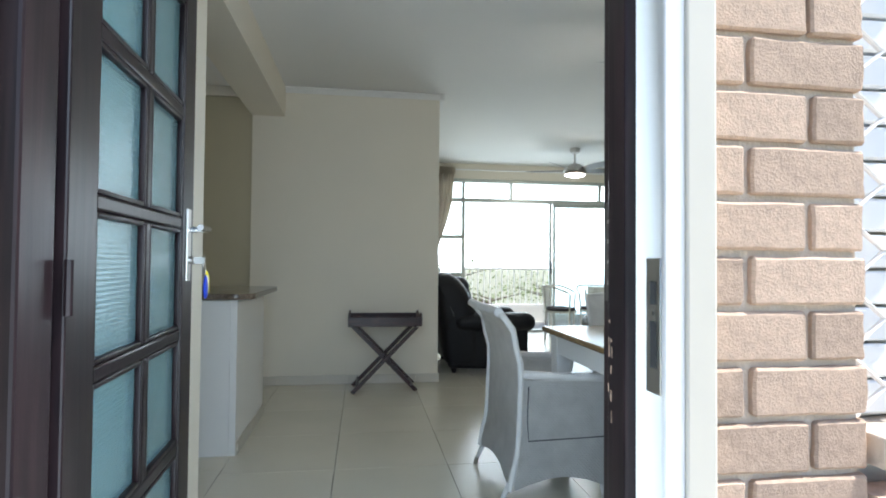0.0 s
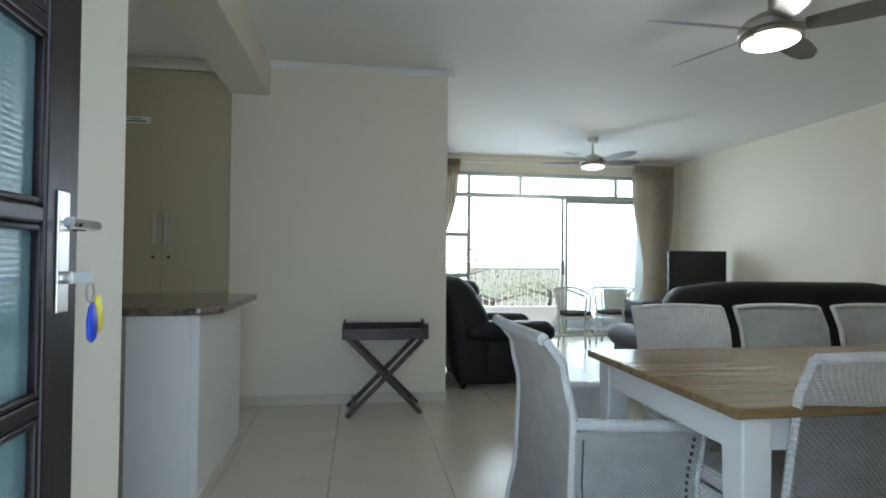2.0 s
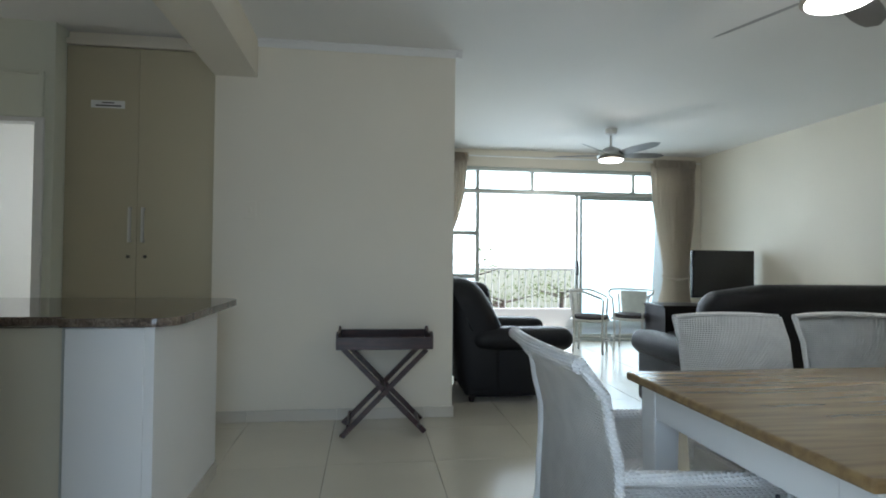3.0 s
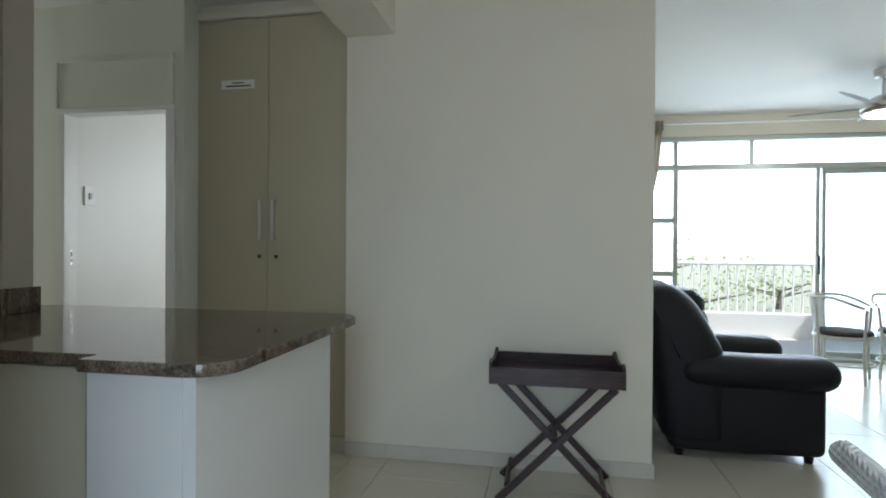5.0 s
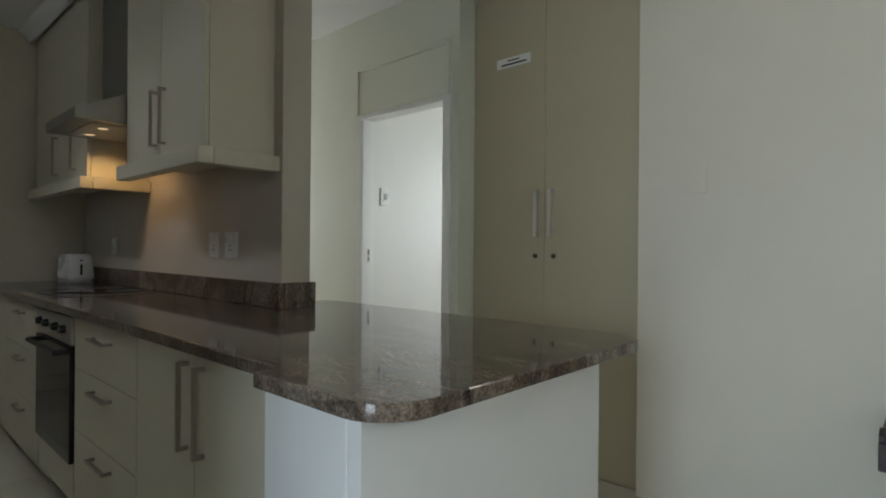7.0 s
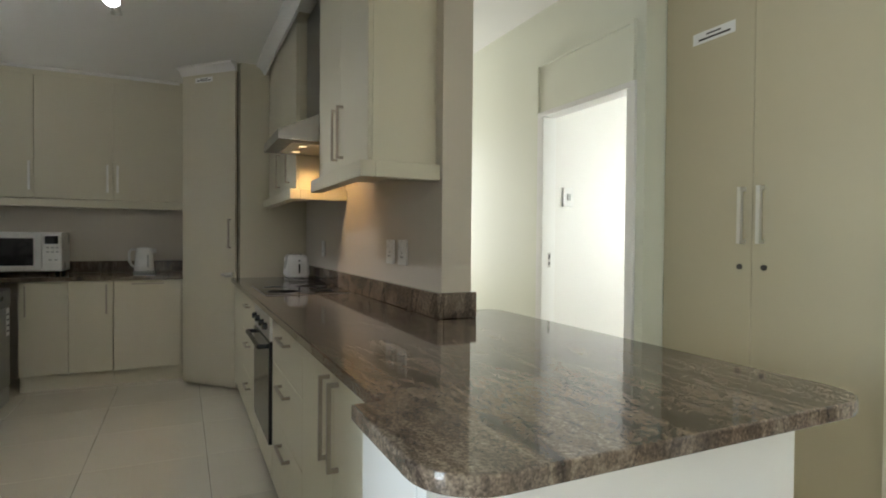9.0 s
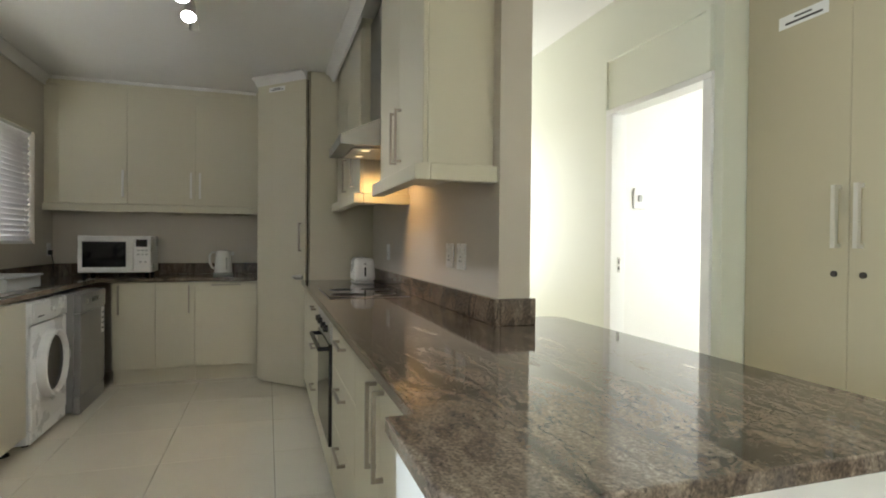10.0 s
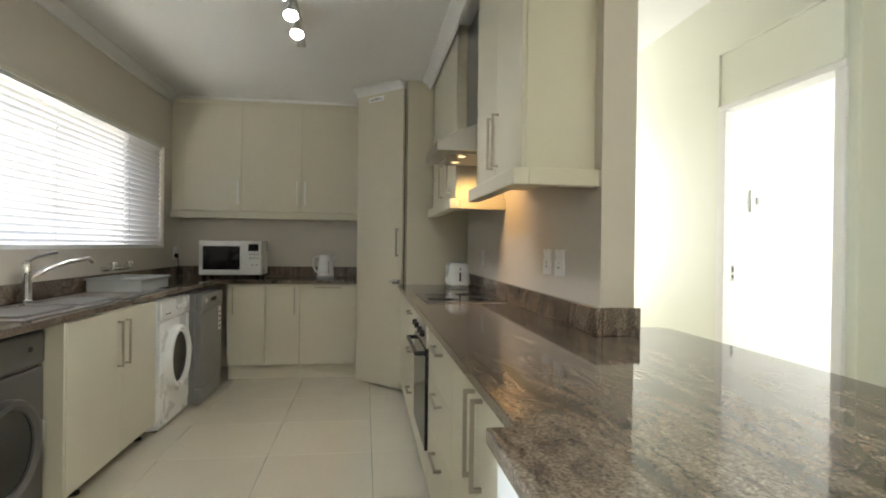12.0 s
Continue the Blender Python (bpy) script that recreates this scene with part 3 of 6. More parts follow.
def socket(at, facing, plugs=True, w=0.075, h=0.115, label="white plastic wall socket"):
    c = thing("wall_socket", at, label, "socket", "wall sockets")
    f = Vector(facing)
    s = Vector((f.y, -f.x, 0))
    def slab(u0, u1, z0, z1, d0, d1, r):
        a = Vector(at) + s * u0 + f * d0 + Vector((0, 0, z0))
        b = Vector(at) + s * u1 + f * d1 + Vector((0, 0, z1))
        return B(tuple(g(a[i], b[i]) for i in range(3) for g in (min, max)), r=r, seg=2)
    part("plate", slab(-w / 2, w / 2, -h / 2, h / 2, 0.0005, 0.011, 0.003), M_PLAST, c)
    part("switch", slab(-0.009, 0.009, h * 0.12, h * 0.36, 0.0111, 0.016, 0.002), M_PLAST, c)
    if plugs:
        for u, z in ((0, -0.002), (-0.01, -0.022), (0.01, -0.022)):
            part("hole", slab(u - 0.0035, u + 0.0035, z - 0.0035, z + 0.0035, 0.0111, 0.0118, 0), M_INK, c)
    return c


socket((-2.405, 4.064, 1.162), (0, -1, 0), w=0.1, h=0.12)
socket((-2.235, 4.064, 1.162), (0, -1, 0), w=0.11, h=0.12)
socket((-3.85, 4.064, 1.15), (0, -1, 0))
socket((-5.49, 1.361, 1.13), (0, 1, 0), label="white wall socket with a black plug in it")
pl = thing("power_plug", (-5.26, 1.4, 1.1), "black power plug with a hanging cable", "plug")
part("plug_body", B((-5.285, -5.245, 1.373, 1.405, 1.085, 1.13), r=0.006), M_BLACKP, pl)
bm = bmesh.new()
tube(bm, [(-5.265, 1.4, 1.085), (-5.265, 1.41, 1.03), (-5.28, 1.41, 0.96), (-5.33, 1.42, 0.915)], 0.004)
part("cable", bm, M_BLACKP, pl)

pl.location.x -= 0.19

# toaster
c = thing("toaster", (-3.95, 3.86, 0.903), "white plastic two-slot toaster on the granite worktop", "toaster")
bm = bmesh.new()
box(bm, -4.09, -3.82, 3.785, 3.955, 0.918, 1.1, r=0.035, seg=4)
for vv in bm.verts:
    k = (vv.co.z - 0.918) / 0.18
    vv.co.x = -3.955 + (vv.co.x + 3.955) * (1 - 0.1 * k)
    vv.co.y = 3.87 + (vv.co.y - 3.87) * (1 - 0.14 * k)
part("body", bm, M_PLAST, c)
part("foot_ring", B((-4.07, -3.84, 3.795, 3.945, 0.904, 0.9175), r=0.004), M_GREYP, c)
part("slot", B((-4.05, -3.86, 3.835, 3.85, 1.0995, 1.1015)), M_BLACKP, c)
part("slot", B((-4.05, -3.86, 3.885, 3.9, 1.0995, 1.1015)), M_BLACKP, c)
part("lever_track", B((-3.822, -3.817, 3.864, 3.876, 0.96, 1.06)), M_BLACKP, c)
part("lever", B((-3.826, -3.79, 3.85, 3.89, 1.03, 1.05), r=0.005), M_PLAST, c)

c.location += Vector((-0.2, 0.045, 0))

# corner pantry with a diagonal door
P0, P1 = Vector((-4.89, 3.13, 0)), Vector((-4.491, 3.515, 0))
ux = (P1 - P0).normalized()
un = Vector((ux.y, -ux.x, 0))
c = cabinet("pantry_cupboard", (-4.9, 3.6, 0), "tall cream corner pantry with a diagonal door ajar", "tall cupboards")
bm = bmesh.new()
prism(bm, [(-4.97, 3.13), (-4.905, 3.145), (-4.51, 3.53), (-4.495, 3.535), (-4.495, 4.06), (-5.595, 4.06), (-5.595, 3.13)], 0.0, 2.56)
part("body", bm, M_CAB, c)
bm = bmesh.new()
prism(bm, [(-4.965, 3.135), (-4.9, 3.15), (-4.515, 3.53), (-4.5, 3.537), (-4.5, 4.055), (-5.59, 4.055), (-5.59, 3.135)], 2.561, 2.628)
part("top_fascia", bm, M_CAB, c)


def slanted(u0, u1, z0, z1, d0, d1, r=0.0):
    bm = B((u0, u1, -d1, -d0, z0, z1), r=r)
    m = Matrix.Translation(P0) @ Matrix.Rotation(math.atan2(ux.y, ux.x), 4, "Z")
    bmesh.ops.transform(bm, matrix=m, verts=bm.verts)
    return bm


LW = (P1 - P0).length
d = part("door", slanted(0.004, LW - 0.004, 0.025, 2.555, 0.004, 0.024, 0.002), M_CAB, c)
part("handle", slanted(LW - 0.055, LW - 0.043, 1.14, 1.375, 0.046, 0.057), M_BRONZE, d)
part("handle_foot", slanted(LW - 0.055, LW - 0.043, 1.14, 1.152, 0.025, 0.0455), M_BRONZE, d)
part("handle_foot", slanted(LW - 0.055, LW - 0.043, 1.363, 1.375, 0.025, 0.0455), M_BRONZE, d)
# black strip that paints the dark of the gap beside the door
part("dark_gap", slanted(LW - 0.003, LW + 0.003, 0.03, 2.55, 0.0, 0.004), M_INK, c)
lab = part("label", slanted(0.14, 0.32, 2.49, 2.53, 0.0245, 0.0255), M_LABEL, d)
part("text_line", slanted(0.19, 0.27, 2.514, 2.519, 0.0257, 0.026), M_INK, lab)
part("text_line", slanted(0.16, 0.3, 2.502, 2.508, 0.0257, 0.026), M_INK, lab)
part("lock", slanted(LW - 0.05, LW - 0.038, 1.085, 1.097, 0.0245, 0.03), M_STEEL, d)
bm = bmesh.new()
rod(bm, (-4.46, 3.42, 0.93), (-4.44, 3.47, 0.93), 0.02, 0.02, 14)
rod(bm, (-4.46, 3.42, 0.93), (-4.51, 3.40, 0.93), 0.012, 0.012, 10)
part("hinge", bm, M_STEEL, c)

# back run: fronts face +x at -5.0
FX = -5.0
OUT_E = (1, 0, 0)
c = cabinet("base_cabinet", (-5.3, 2.26, 0), "cream two-door base cabinet under the microwave")
part("body", B((-5.58, FX - 0.02, 1.97, 2.603, 0.13, 0.868)), M_CABIN, c)
part("plinth", B((FX - 0.07, FX - 0.055, 1.97, 2.603, 0.0, 0.13)), M_CAB, c)
for y0, y1, hy in ((1.97, 2.298, 2.02), (2.298, 2.603, 2.558)):
    d = front_x(c, "door", y0, y1, FX, 0.13, 0.866, 1)
    bar_handle("handle", d, (FX, hy, 0.72), 0.24, (0, 0, 1), OUT_E)
c = cabinet("base_cabinet", (-5.3, 2.84, 0), "cream base cabinet with one deep pull-out front")
part("body", B((-5.58, FX - 0.02, 2.605, 3.12, 0.13, 0.868)), M_CABIN, c)
part("plinth", B((FX - 0.07, FX - 0.055, 2.605, 3.12, 0.0, 0.13)), M_CAB, c)
d = front_x(c, "door", 2.605, 3.107, FX, 0.13, 0.866, 1)
bar_handle("handle", d, (FX, 2.857, 0.838), 0.24, (0, 1, 0), OUT_E)
UX = -5.36
c = cabinet("wall_cabinet", (-5.45, 2.2, 1.5), "long cream three-door wall cabinet over the microwave", "wall cabinets")
part("body", B((-5.599, UX - 0.02, 1.48, 3.12, 1.54, 2.56)), M_CAB, c)
part("filler", B((-5.599, UX - 0.03, 1.362, 1.478, 1.54, 2.56)), M_CAB, c)
part("top_fascia", B((-5.599, UX - 0.005, 1.362, 3.12, 2.561, 2.626)), M_CAB, c)
part("pelmet", B((UX - 0.02, UX + 0.012, 1.362, 3.12, 1.473, 1.536), r=0.002, seg=1), M_CAB, c)
for y0, y1, hy in ((1.48, 2.005, 1.975), (2.005, 2.568, 2.529), (2.568, 3.12, 2.605)):
    d = front_x(c, "door", y0, y1, UX, 1.54, 2.56, 1)
    bar_handle("handle", d, (UX, hy, 1.725), 0.235, (0, 0, 1), OUT_E, w=0.015, material=M_PULL)

# microwave and kettle
c = thing("microwave", (-5.36, 1.87, 0.903), "white microwave oven with a dark window", "microwave")
part("body", B((-5.54, -5.2, 1.63, 2.19, 0.925, 1.245), r=0.008), M_PLAST, c)
part("door", B((-5.1995, -5.185, 1.635, 2.055, 0.932, 1.238), r=0.006), M_PLAST, c)
part("door_window", B((-5.1849, -5.181, 1.67, 2.0, 0.975, 1.195), r=0.0015), M_DARKGL, c)
cp = part("control_panel", B((-5.1995, -5.187, 2.06, 2.185, 0.932, 1.238), r=0.004), M_PLAST, c)
part("display", B((-5.1868, -5.185, 2.075, 2.165, 1.15, 1.215)), M_DARKGL, cp)
for by, bz in [(2.085 + 0.032 * i, 1.12 - 0.035 * j) for i in range(3) for j in range(2)] + [(2.1, 1.02), (2.14, 1.02)]:
    part("button", B((-5.1868, -5.184, by, by + 0.02, bz - 0.006, bz + 0.006), r=0.0008, seg=1), M_GREYP, cp)
for fx, fy in ((-5.5, 1.67), (-5.5, 2.15), (-5.24, 1.67), (-5.24, 2.15)):
    bm = bmesh.new()
    rod(bm, (fx, fy, 0.892), (fx, fy, 0.9248), 0.015, 0.017, 10)
    part("foot", bm, M_BLACKP, c)
c.location.y += 0.035
c.location.z += 0.012
c = thing("kettle", (-5.3, 2.8, 0.903), "white plastic jug kettle on its base", "kettle")
bm = bmesh.new()
lathe(bm, [(0.083, 0.0), (0.086, 0.006), (0.084, 0.02), (0.07, 0.024)], (-5.3, 2.81, 0.9035), 28)
part("power_base", bm, M_GREYP, c)
bm = bmesh.new()
lathe(bm, [(0.07, 0.025), (0.08, 0.03), (0.078, 0.06), (0.07, 0.15), (0.064, 0.215), (0.06, 0.225), (0.03, 0.232), (0.012, 0.234)], (-5.3, 2.81, 0.903), 28)
part("jug", bm, M_PLAST, c)
bm = bmesh.new()
tube(bm, [(-5.27, 2.75, 1.115), (-5.25, 2.715, 1.115), (-5.235, 2.7, 1.09), (-5.235, 2.7, 1.02), (-5.25, 2.72, 0.975), (-5.27, 2.745, 0.965)], 0.011, 10)
part("handle", bm, M_PLAST, c)
part("water_gauge", B((-5.236, -5.226, 2.835, 2.85, 0.96, 1.07), r=0.002), M_GREYP, c)
bm = bmesh.new()
prism(bm, [(-5.29, 2.865), (-5.31, 2.865), (-5.302, 2.905), (-5.298, 2.905)], 1.085, 1.122)
part("spout", bm, M_PLAST, c)

# run under the window: fronts face +y
c = cabinet("sink_cabinet", (-2.78, 1.65, 0), "cream two-door sink cabinet standing on black adjustable feet")
part("body", B((-3.59, -2.528, 1.37, LY - 0.022, 0.1, 0.868)), M_CABIN, c)
part("side_panel", B((-2.526, -2.508, 1.37, LY - 0.004, 0.06, 0.868)), M_CAB, c)
for x0, x1, hx in ((-3.59, -3.09, -3.137), (-3.09, -2.528, -3.044)):
    d = front_y(c, "door", x0, x1, LY - 0.001, 0.075, 0.862, 1)
    bar_handle("handle", d, (hx, LY - 0.001, 0.68), 0.25, (0, 0, 1), (0, 1, 0))
for fx, fy in ((-3.5, 1.79), (-2.75, 1.79), (-3.5, 1.45), (-2.75, 1.45)):
    bm = bmesh.new()
    lathe(bm, [(0.032, 0.0), (0.03, 0.012), (0.018, 0.02), (0.016, 0.099)], (fx, fy, 0.001), 14)
    part("foot", bm, M_BLACKP, c)

c = thing("washing_machine", (-3.5, 1.6, 0), "white front-loading washing machine under the worktop", "washing machine")
WX0, WX1, WY = -4.195, -3.6, LY + 0.02
part("body", B((WX0, WX1, 1.38, WY - 0.02, 0.015, 0.85), r=0.01), M_PLAST, c)
part("front_panel", B((WX0 + 0.003, WX1 - 0.003, WY - 0.0199, WY, 0.09, 0.715), r=0.008), M_PLAST, c)
part("kick_panel", B((WX0 + 0.003, WX1 - 0.003, WY - 0.0199, WY - 0.006, 0.02, 0.086), r=0.004), M_PLAST, c)
cp = part("control_panel", B((WX0 + 0.003, WX1 - 0.003, WY - 0.0199, WY + 0.004, 0.72, 0.845), r=0.008), M_PLAST, c)
part("soap_drawer", B((WX1 - 0.2, WX1 - 0.02, WY + 0.0042, WY + 0.01, 0.74, 0.83), r=0.003), M_PLAST, cp)
part("text_line", B((WX1 - 0.17, WX1 - 0.07, WY + 0.0102, WY + 0.0108, 0.757, 0.764)), M_INK, cp)
for k in range(4):
    bm = bmesh.new()
    rod(bm, (WX0 + 0.08 + 0.07 * k, WY + 0.004, 0.785), (WX0 + 0.08 + 0.07 * k, WY + 0.018, 0.785), 0.016 if k else 0.026, 0.014 if k else 0.022, 16)
    part("knob", bm, M_PLAST, cp)


def porthole(parent, cx, y, cz, r, depth, ring, ringlabel, bowl):
    """A round door: outer ring, glass bowl and dark drum behind."""
    def turned(prof, material, name, label=""):
        bm = bmesh.new()
        lathe(bm, prof, (0, 0, 0), 40)
        bmesh.ops.transform(bm, matrix=Matrix.Translation((cx, y, cz)) @ Matrix.Rotation(radians(-90), 4, "X"), verts=bm.verts)
        return part(name, bm, material, parent, label)
    d = turned([(r, 0.001), (r, depth * 0.6), (r * 0.96, depth), (r * 0.88, depth * 1.05), (r * 0.8, depth * 0.7), (r * 0.8, 0.001)], ring, "door_ring", ringlabel)
    turned([(r * 0.79, 0.002), (r * 0.79, depth * 0.5), (r * 0.6, depth * 0.35), (r * 0.25, depth * 0.25), (0.01, depth * 0.22)], bowl, "door_glass")
    return d


porthole(c, -3.875, WY + 0.001, 0.45, 0.215, 0.05, M_PLAST, "white plastic porthole ring", M_DARKGL)
part("door_latch", B((-4.09, -4.07, WY + 0.045, WY + 0.056, 0.43, 0.49), r=0.004), M_GREYP, c)
for k in (0, 1):
    bm = bmesh.new()
    rod(bm, ((-4.15, -3.65)[k], WY - 0.05, 0.001), ((-4.15, -3.65)[k], WY - 0.05, 0.016), 0.02, 0.018, 10)
    part("foot", bm, M_BLACKP, c)

c = thing("dishwasher", (-4.3, 1.65, 0), "silver dishwasher with an energy label on its side", "dishwasher")
DX0, DX1, DY = -4.8, -4.205, LY + 0.1
part("body", B((DX0, DX1, 1.38, DY - 0.045, 0.02, 0.845), r=0.006), M_SILVER, c)
part("door", B((DX0 + 0.003, DX1 - 0.003, DY - 0.0449, DY, 0.13, 0.705), r=0.008), M_SILVER, c)
cp = part("control_panel", B((DX0 + 0.003, DX1 - 0.003, DY - 0.0449, DY + 0.006, 0.71, 0.842), r=0.01), M_SILVER, c)
part("kick_panel", B((DX0 + 0.003, DX1 - 0.003, DY - 0.0449, DY - 0.004, 0.01, 0.126), r=0.004), M_SILVER, c)
part("grip", B((-4.6, -4.45, DY + 0.0062, DY + 0.009, 0.77, 0.8)), M_BLACKP, cp)
bm = bmesh.new()
rod(bm, (-4.32, DY + 0.006, 0.785), (-4.32, DY + 0.016, 0.785), 0.018, 0.016, 16)
part("knob", bm, M_STEEL, cp)
lb = part("energy_label", B((-4.78, -4.7, DY + 0.0002, DY + 0.001, 0.5, 0.7)), M_LABEL, c, "white energy label")
for k in range(4):
    part("text_line", B((-4.77, -4.71, DY + 0.0012, DY + 0.0016, 0.53 + 0.04 * k, 0.54 + 0.04 * k)), M_INK, lb)

c = thing("tumble_dryer", (-2.1, 1.65, 0), "silver tumble dryer with a dark porthole under the worktop", "tumble dryer")
TX0, TX1, TY = -2.5, -1.905, LY - 0.075
part("body", B((TX0, TX1, 1.38, TY - 0.02, 0.02, 0.85), r=0.012), M_DSILV, c)
part("front_panel", B((TX0 + 0.003, TX1 - 0.003, TY - 0.0199, TY, 0.03, 0.69), r=0.012), M_DSILV, c)
cp = part("control_panel", B((TX0 + 0.003, TX1 - 0.003, TY - 0.0199, TY + 0.004, 0.7, 0.845), r=0.012), M_DSILV, c)
part("badge", B((-2.4, -2.37, TY + 0.0042, TY + 0.0048, 0.765, 0.785)), M_INK, cp)
porthole(c, -2.2, TY + 0.001, 0.4, 0.21, 0.045, M_DSILV, "silver porthole ring", M_DARKGL)
part("door_latch", B((-2.45, -2.43, TY + 0.001, TY + 0.03, 0.38, 0.46), r=0.003), M_GREYP, c)

# sink, tap, wall tap, rack
c = thing("sink", (-2.8, 1.64, 0.903), "stainless steel inset sink with a ribbed drainer", "sink")
bm = bmesh.new()
box(bm, -3.95, -2.3, 1.42, 1.82, 0.9035, 0.908, r=0.002, seg=1)
part("rim", bm, M_STEEL, c)
for x0, x1 in ((-2.78, -2.36), (-3.28, -2.84)):
    bm = bmesh.new()
    box(bm, x0, x1, 1.49, 1.79, 0.9082, 0.9145, r=0.003, seg=1)
    part("bowl_lip", bm, M_CHROME, c)
    part("bowl", B((x0 + 0.02, x1 - 0.02, 1.51, 1.77, 0.9146, 0.9152)), M_SILVER, c)
for k in range(9):
    part("drainer_rib", B((-3.92, -3.34, 1.47 + 0.036 * k, 1.482 + 0.036 * k, 0.9082, 0.9115), r=0.0012, seg=1), M_STEEL, c)
c = thing("mixer_tap", (-2.62, 1.46, 0.908), "chrome lever mixer tap behind the sink", "tap")
bm = bmesh.new()
lathe(bm, [(0.03, 0.0), (0.03, 0.01), (0.024, 0.016), (0.023, 0.13), (0.026, 0.14), (0.026, 0.2), (0.018, 0.215), (0.004, 0.22)], (-2.62, 1.46, 0.9085), 24)
part("body", bm, M_CHROME, c)
bm = bmesh.new()
tube(bm, [(-2.62, 1.465, 1.03), (-2.7, 1.51, 1.08), (-2.8, 1.575, 1.12), (-2.89, 1.635, 1.137), (-2.91, 1.65, 1.113)], 0.013, 12)
part("spout", bm, M_CHROME, c)
bm = bmesh.new()
tube(bm, [(-2.62, 1.46, 1.125), (-2.66, 1.485, 1.15), (-2.75, 1.54, 1.17)], 0.009, 10)
part("lever", bm, M_CHROME, c)
c.location += Vector((-0.38, -0.02, 0))
c = thing("wall_tap", (-4.2, 1.4, 1.0), "chrome wall-mounted twin tap for the appliances", "tap")
bm = bmesh.new()
rod(bm, (-4.11, 1.43, 1.04), (-3.81, 1.43, 1.04), 0.014, 0.014, 12)
rod(bm, (-4.09, 1.36, 1.04), (-4.09, 1.43, 1.04), 0.018, 0.014, 12)
rod(bm, (-3.83, 1.36, 1.04), (-3.83, 1.43, 1.04), 0.018, 0.014, 12)
part("body", bm, M_CHROME, c)
for kx in (-4.09, -3.83):
    bm = bmesh.new()
    lathe(bm, [(0.008, 0.0), (0.01, 0.02), (0.026, 0.024), (0.026, 0.038), (0.012, 0.045)], (kx, 1.44, 1.047), 16)
    part("handle", bm, M_CHROME, c)
c.location.x -= 0.17
c = thing("dish_rack", (-3.7, 1.63, 0.91), "grey plastic dish drying rack on the drainer", "dish rack")
RX0, RX1, RY0, RY1 = -4.13, -3.64, 1.43, 1.76
part("tray_floor", B((RX0, RX1, RY0, RY1, 0.912, 0.9139)), M_GREYP, c)
for x0, x1, y0, y1, ex, ey in ((RX0, RX1, RY0, RY0 + 0.006, 0, -1), (RX0, RX1, RY1 - 0.006, RY1, 0, 1), (RX0, RX0 + 0.006, RY0 + 0.006, RY1 - 0.006, -1, 0), (RX1 - 0.006, RX1, RY0 + 0.006, RY1 - 0.006, 1, 0)):
    sd = part("tray_side", B((x0, x1, y0, y1, 0.914, 0.985)), M_GREYP, c)
    part("rim", B((x0 + min(ex, 0) * 0.018, x1 + max(ex, 0) * 0.018, y0 + min(ey, 0) * 0.018, y1 + max(ey, 0) * 0.018, 0.9852, 0.996), r=0.002, seg=1), M_GREYP, sd)
for k in range(10):
    x = RX0 + 0.05 + k * 0.048
    part("plate_peg", B((x, x + 0.005, RY0 + 0.04, RY0 + 0.13, 0.9142, 0.965)), M_GREYP, c)
part("cutlery_cup", B((RX1 - 0.09, RX1 - 0.02, RY1 - 0.12, RY1 - 0.02, 0.9142, 1.0), r=0.006), M_GREYP, c)

# ceiling spot bar
c = thing("spot_bar", (-2.9, 2.77, 2.6), "steel ceiling bar with three bright spotlights", "ceiling light")
part("bar", B((-3.46, -2.53, 2.755, 2.785, 2.57, 2.628), r=0.004), M_STEEL, c)
for sx in (-2.74, -3.01, -3.28):
    bm = bmesh.new()
    rod(bm, (sx, 2.77, 2.589), (sx + 0.01, 2.77, 2.53), 0.012, 0.012, 10)
    rod(bm, (sx + 0.005, 2.77, 2.56), (sx + 0.045, 2.77, 2.485), 0.022, 0.042, 18)
    sp = part("spot_head", bm, M_STEEL, c)
    bm = bmesh.new()
    rod(bm, (sx + 0.0455, 2.77, 2.4845), (sx + 0.05, 2.77, 2.475), 0.038, 0.03, 18)
    part("bulb_face", bm, M_SPOT, sp)
    bulb("spot_lamp", (sx + 0.06, 2.77, 2.45), 1.8, (0.96, 0.98, 1.0), 0.05, (sx + 0.5, 2.77, 0.4), 140)
bm = bmesh.new()
rod(bm, (-3.44, 2.77, 2.569), (-3.48, 2.77, 2.5), 0.02, 0.03, 14)
part("end_spot", bm, M_STEEL, c)

# kitchen window with its slatted blind
w = thing("window_1", (-3.65, 1.2, 1.22), "wide steel kitchen window behind a white slatted blind", "window", kind="structure")
part("window_frame", B((-5.0, -2.3, 1.13, 1.17, 1.22, 1.26), (-5.0, -2.3, 1.13, 1.17, 2.12, 2.16), (-5.0, -4.96, 1.13, 1.17, 1.26, 2.12), (-2.34, -2.3, 1.13, 1.17, 1.26, 2.12), (-4.3, -4.26, 1.13, 1.17, 1.26, 2.12), (-3.4, -3.36, 1.13, 1.17, 1.26, 2.12)), M_WHITE, w)
part("window_sill", B((-4.99, -2.31, 1.175, 1.35, 1.2205, 1.235)), M_WHITE, w)
for x0, x1 in ((-4.96, -4.3), (-4.26, -3.4), (-3.36, -2.34)):
    p = part("pane", B((x0, x1, 1.148, 1.152, 1.26, 2.12)), M_PANE, w)
    p.visible_shadow = False
bl = thing("blind", (-3.65, 1.33, 2.15), "white slatted venetian blind in the kitchen window", "blind")
part("head_rail", B((-4.98, -2.32, 1.3, 1.345, 2.115, 2.155), r=0.003), M_WHITE, bl)
slat = None
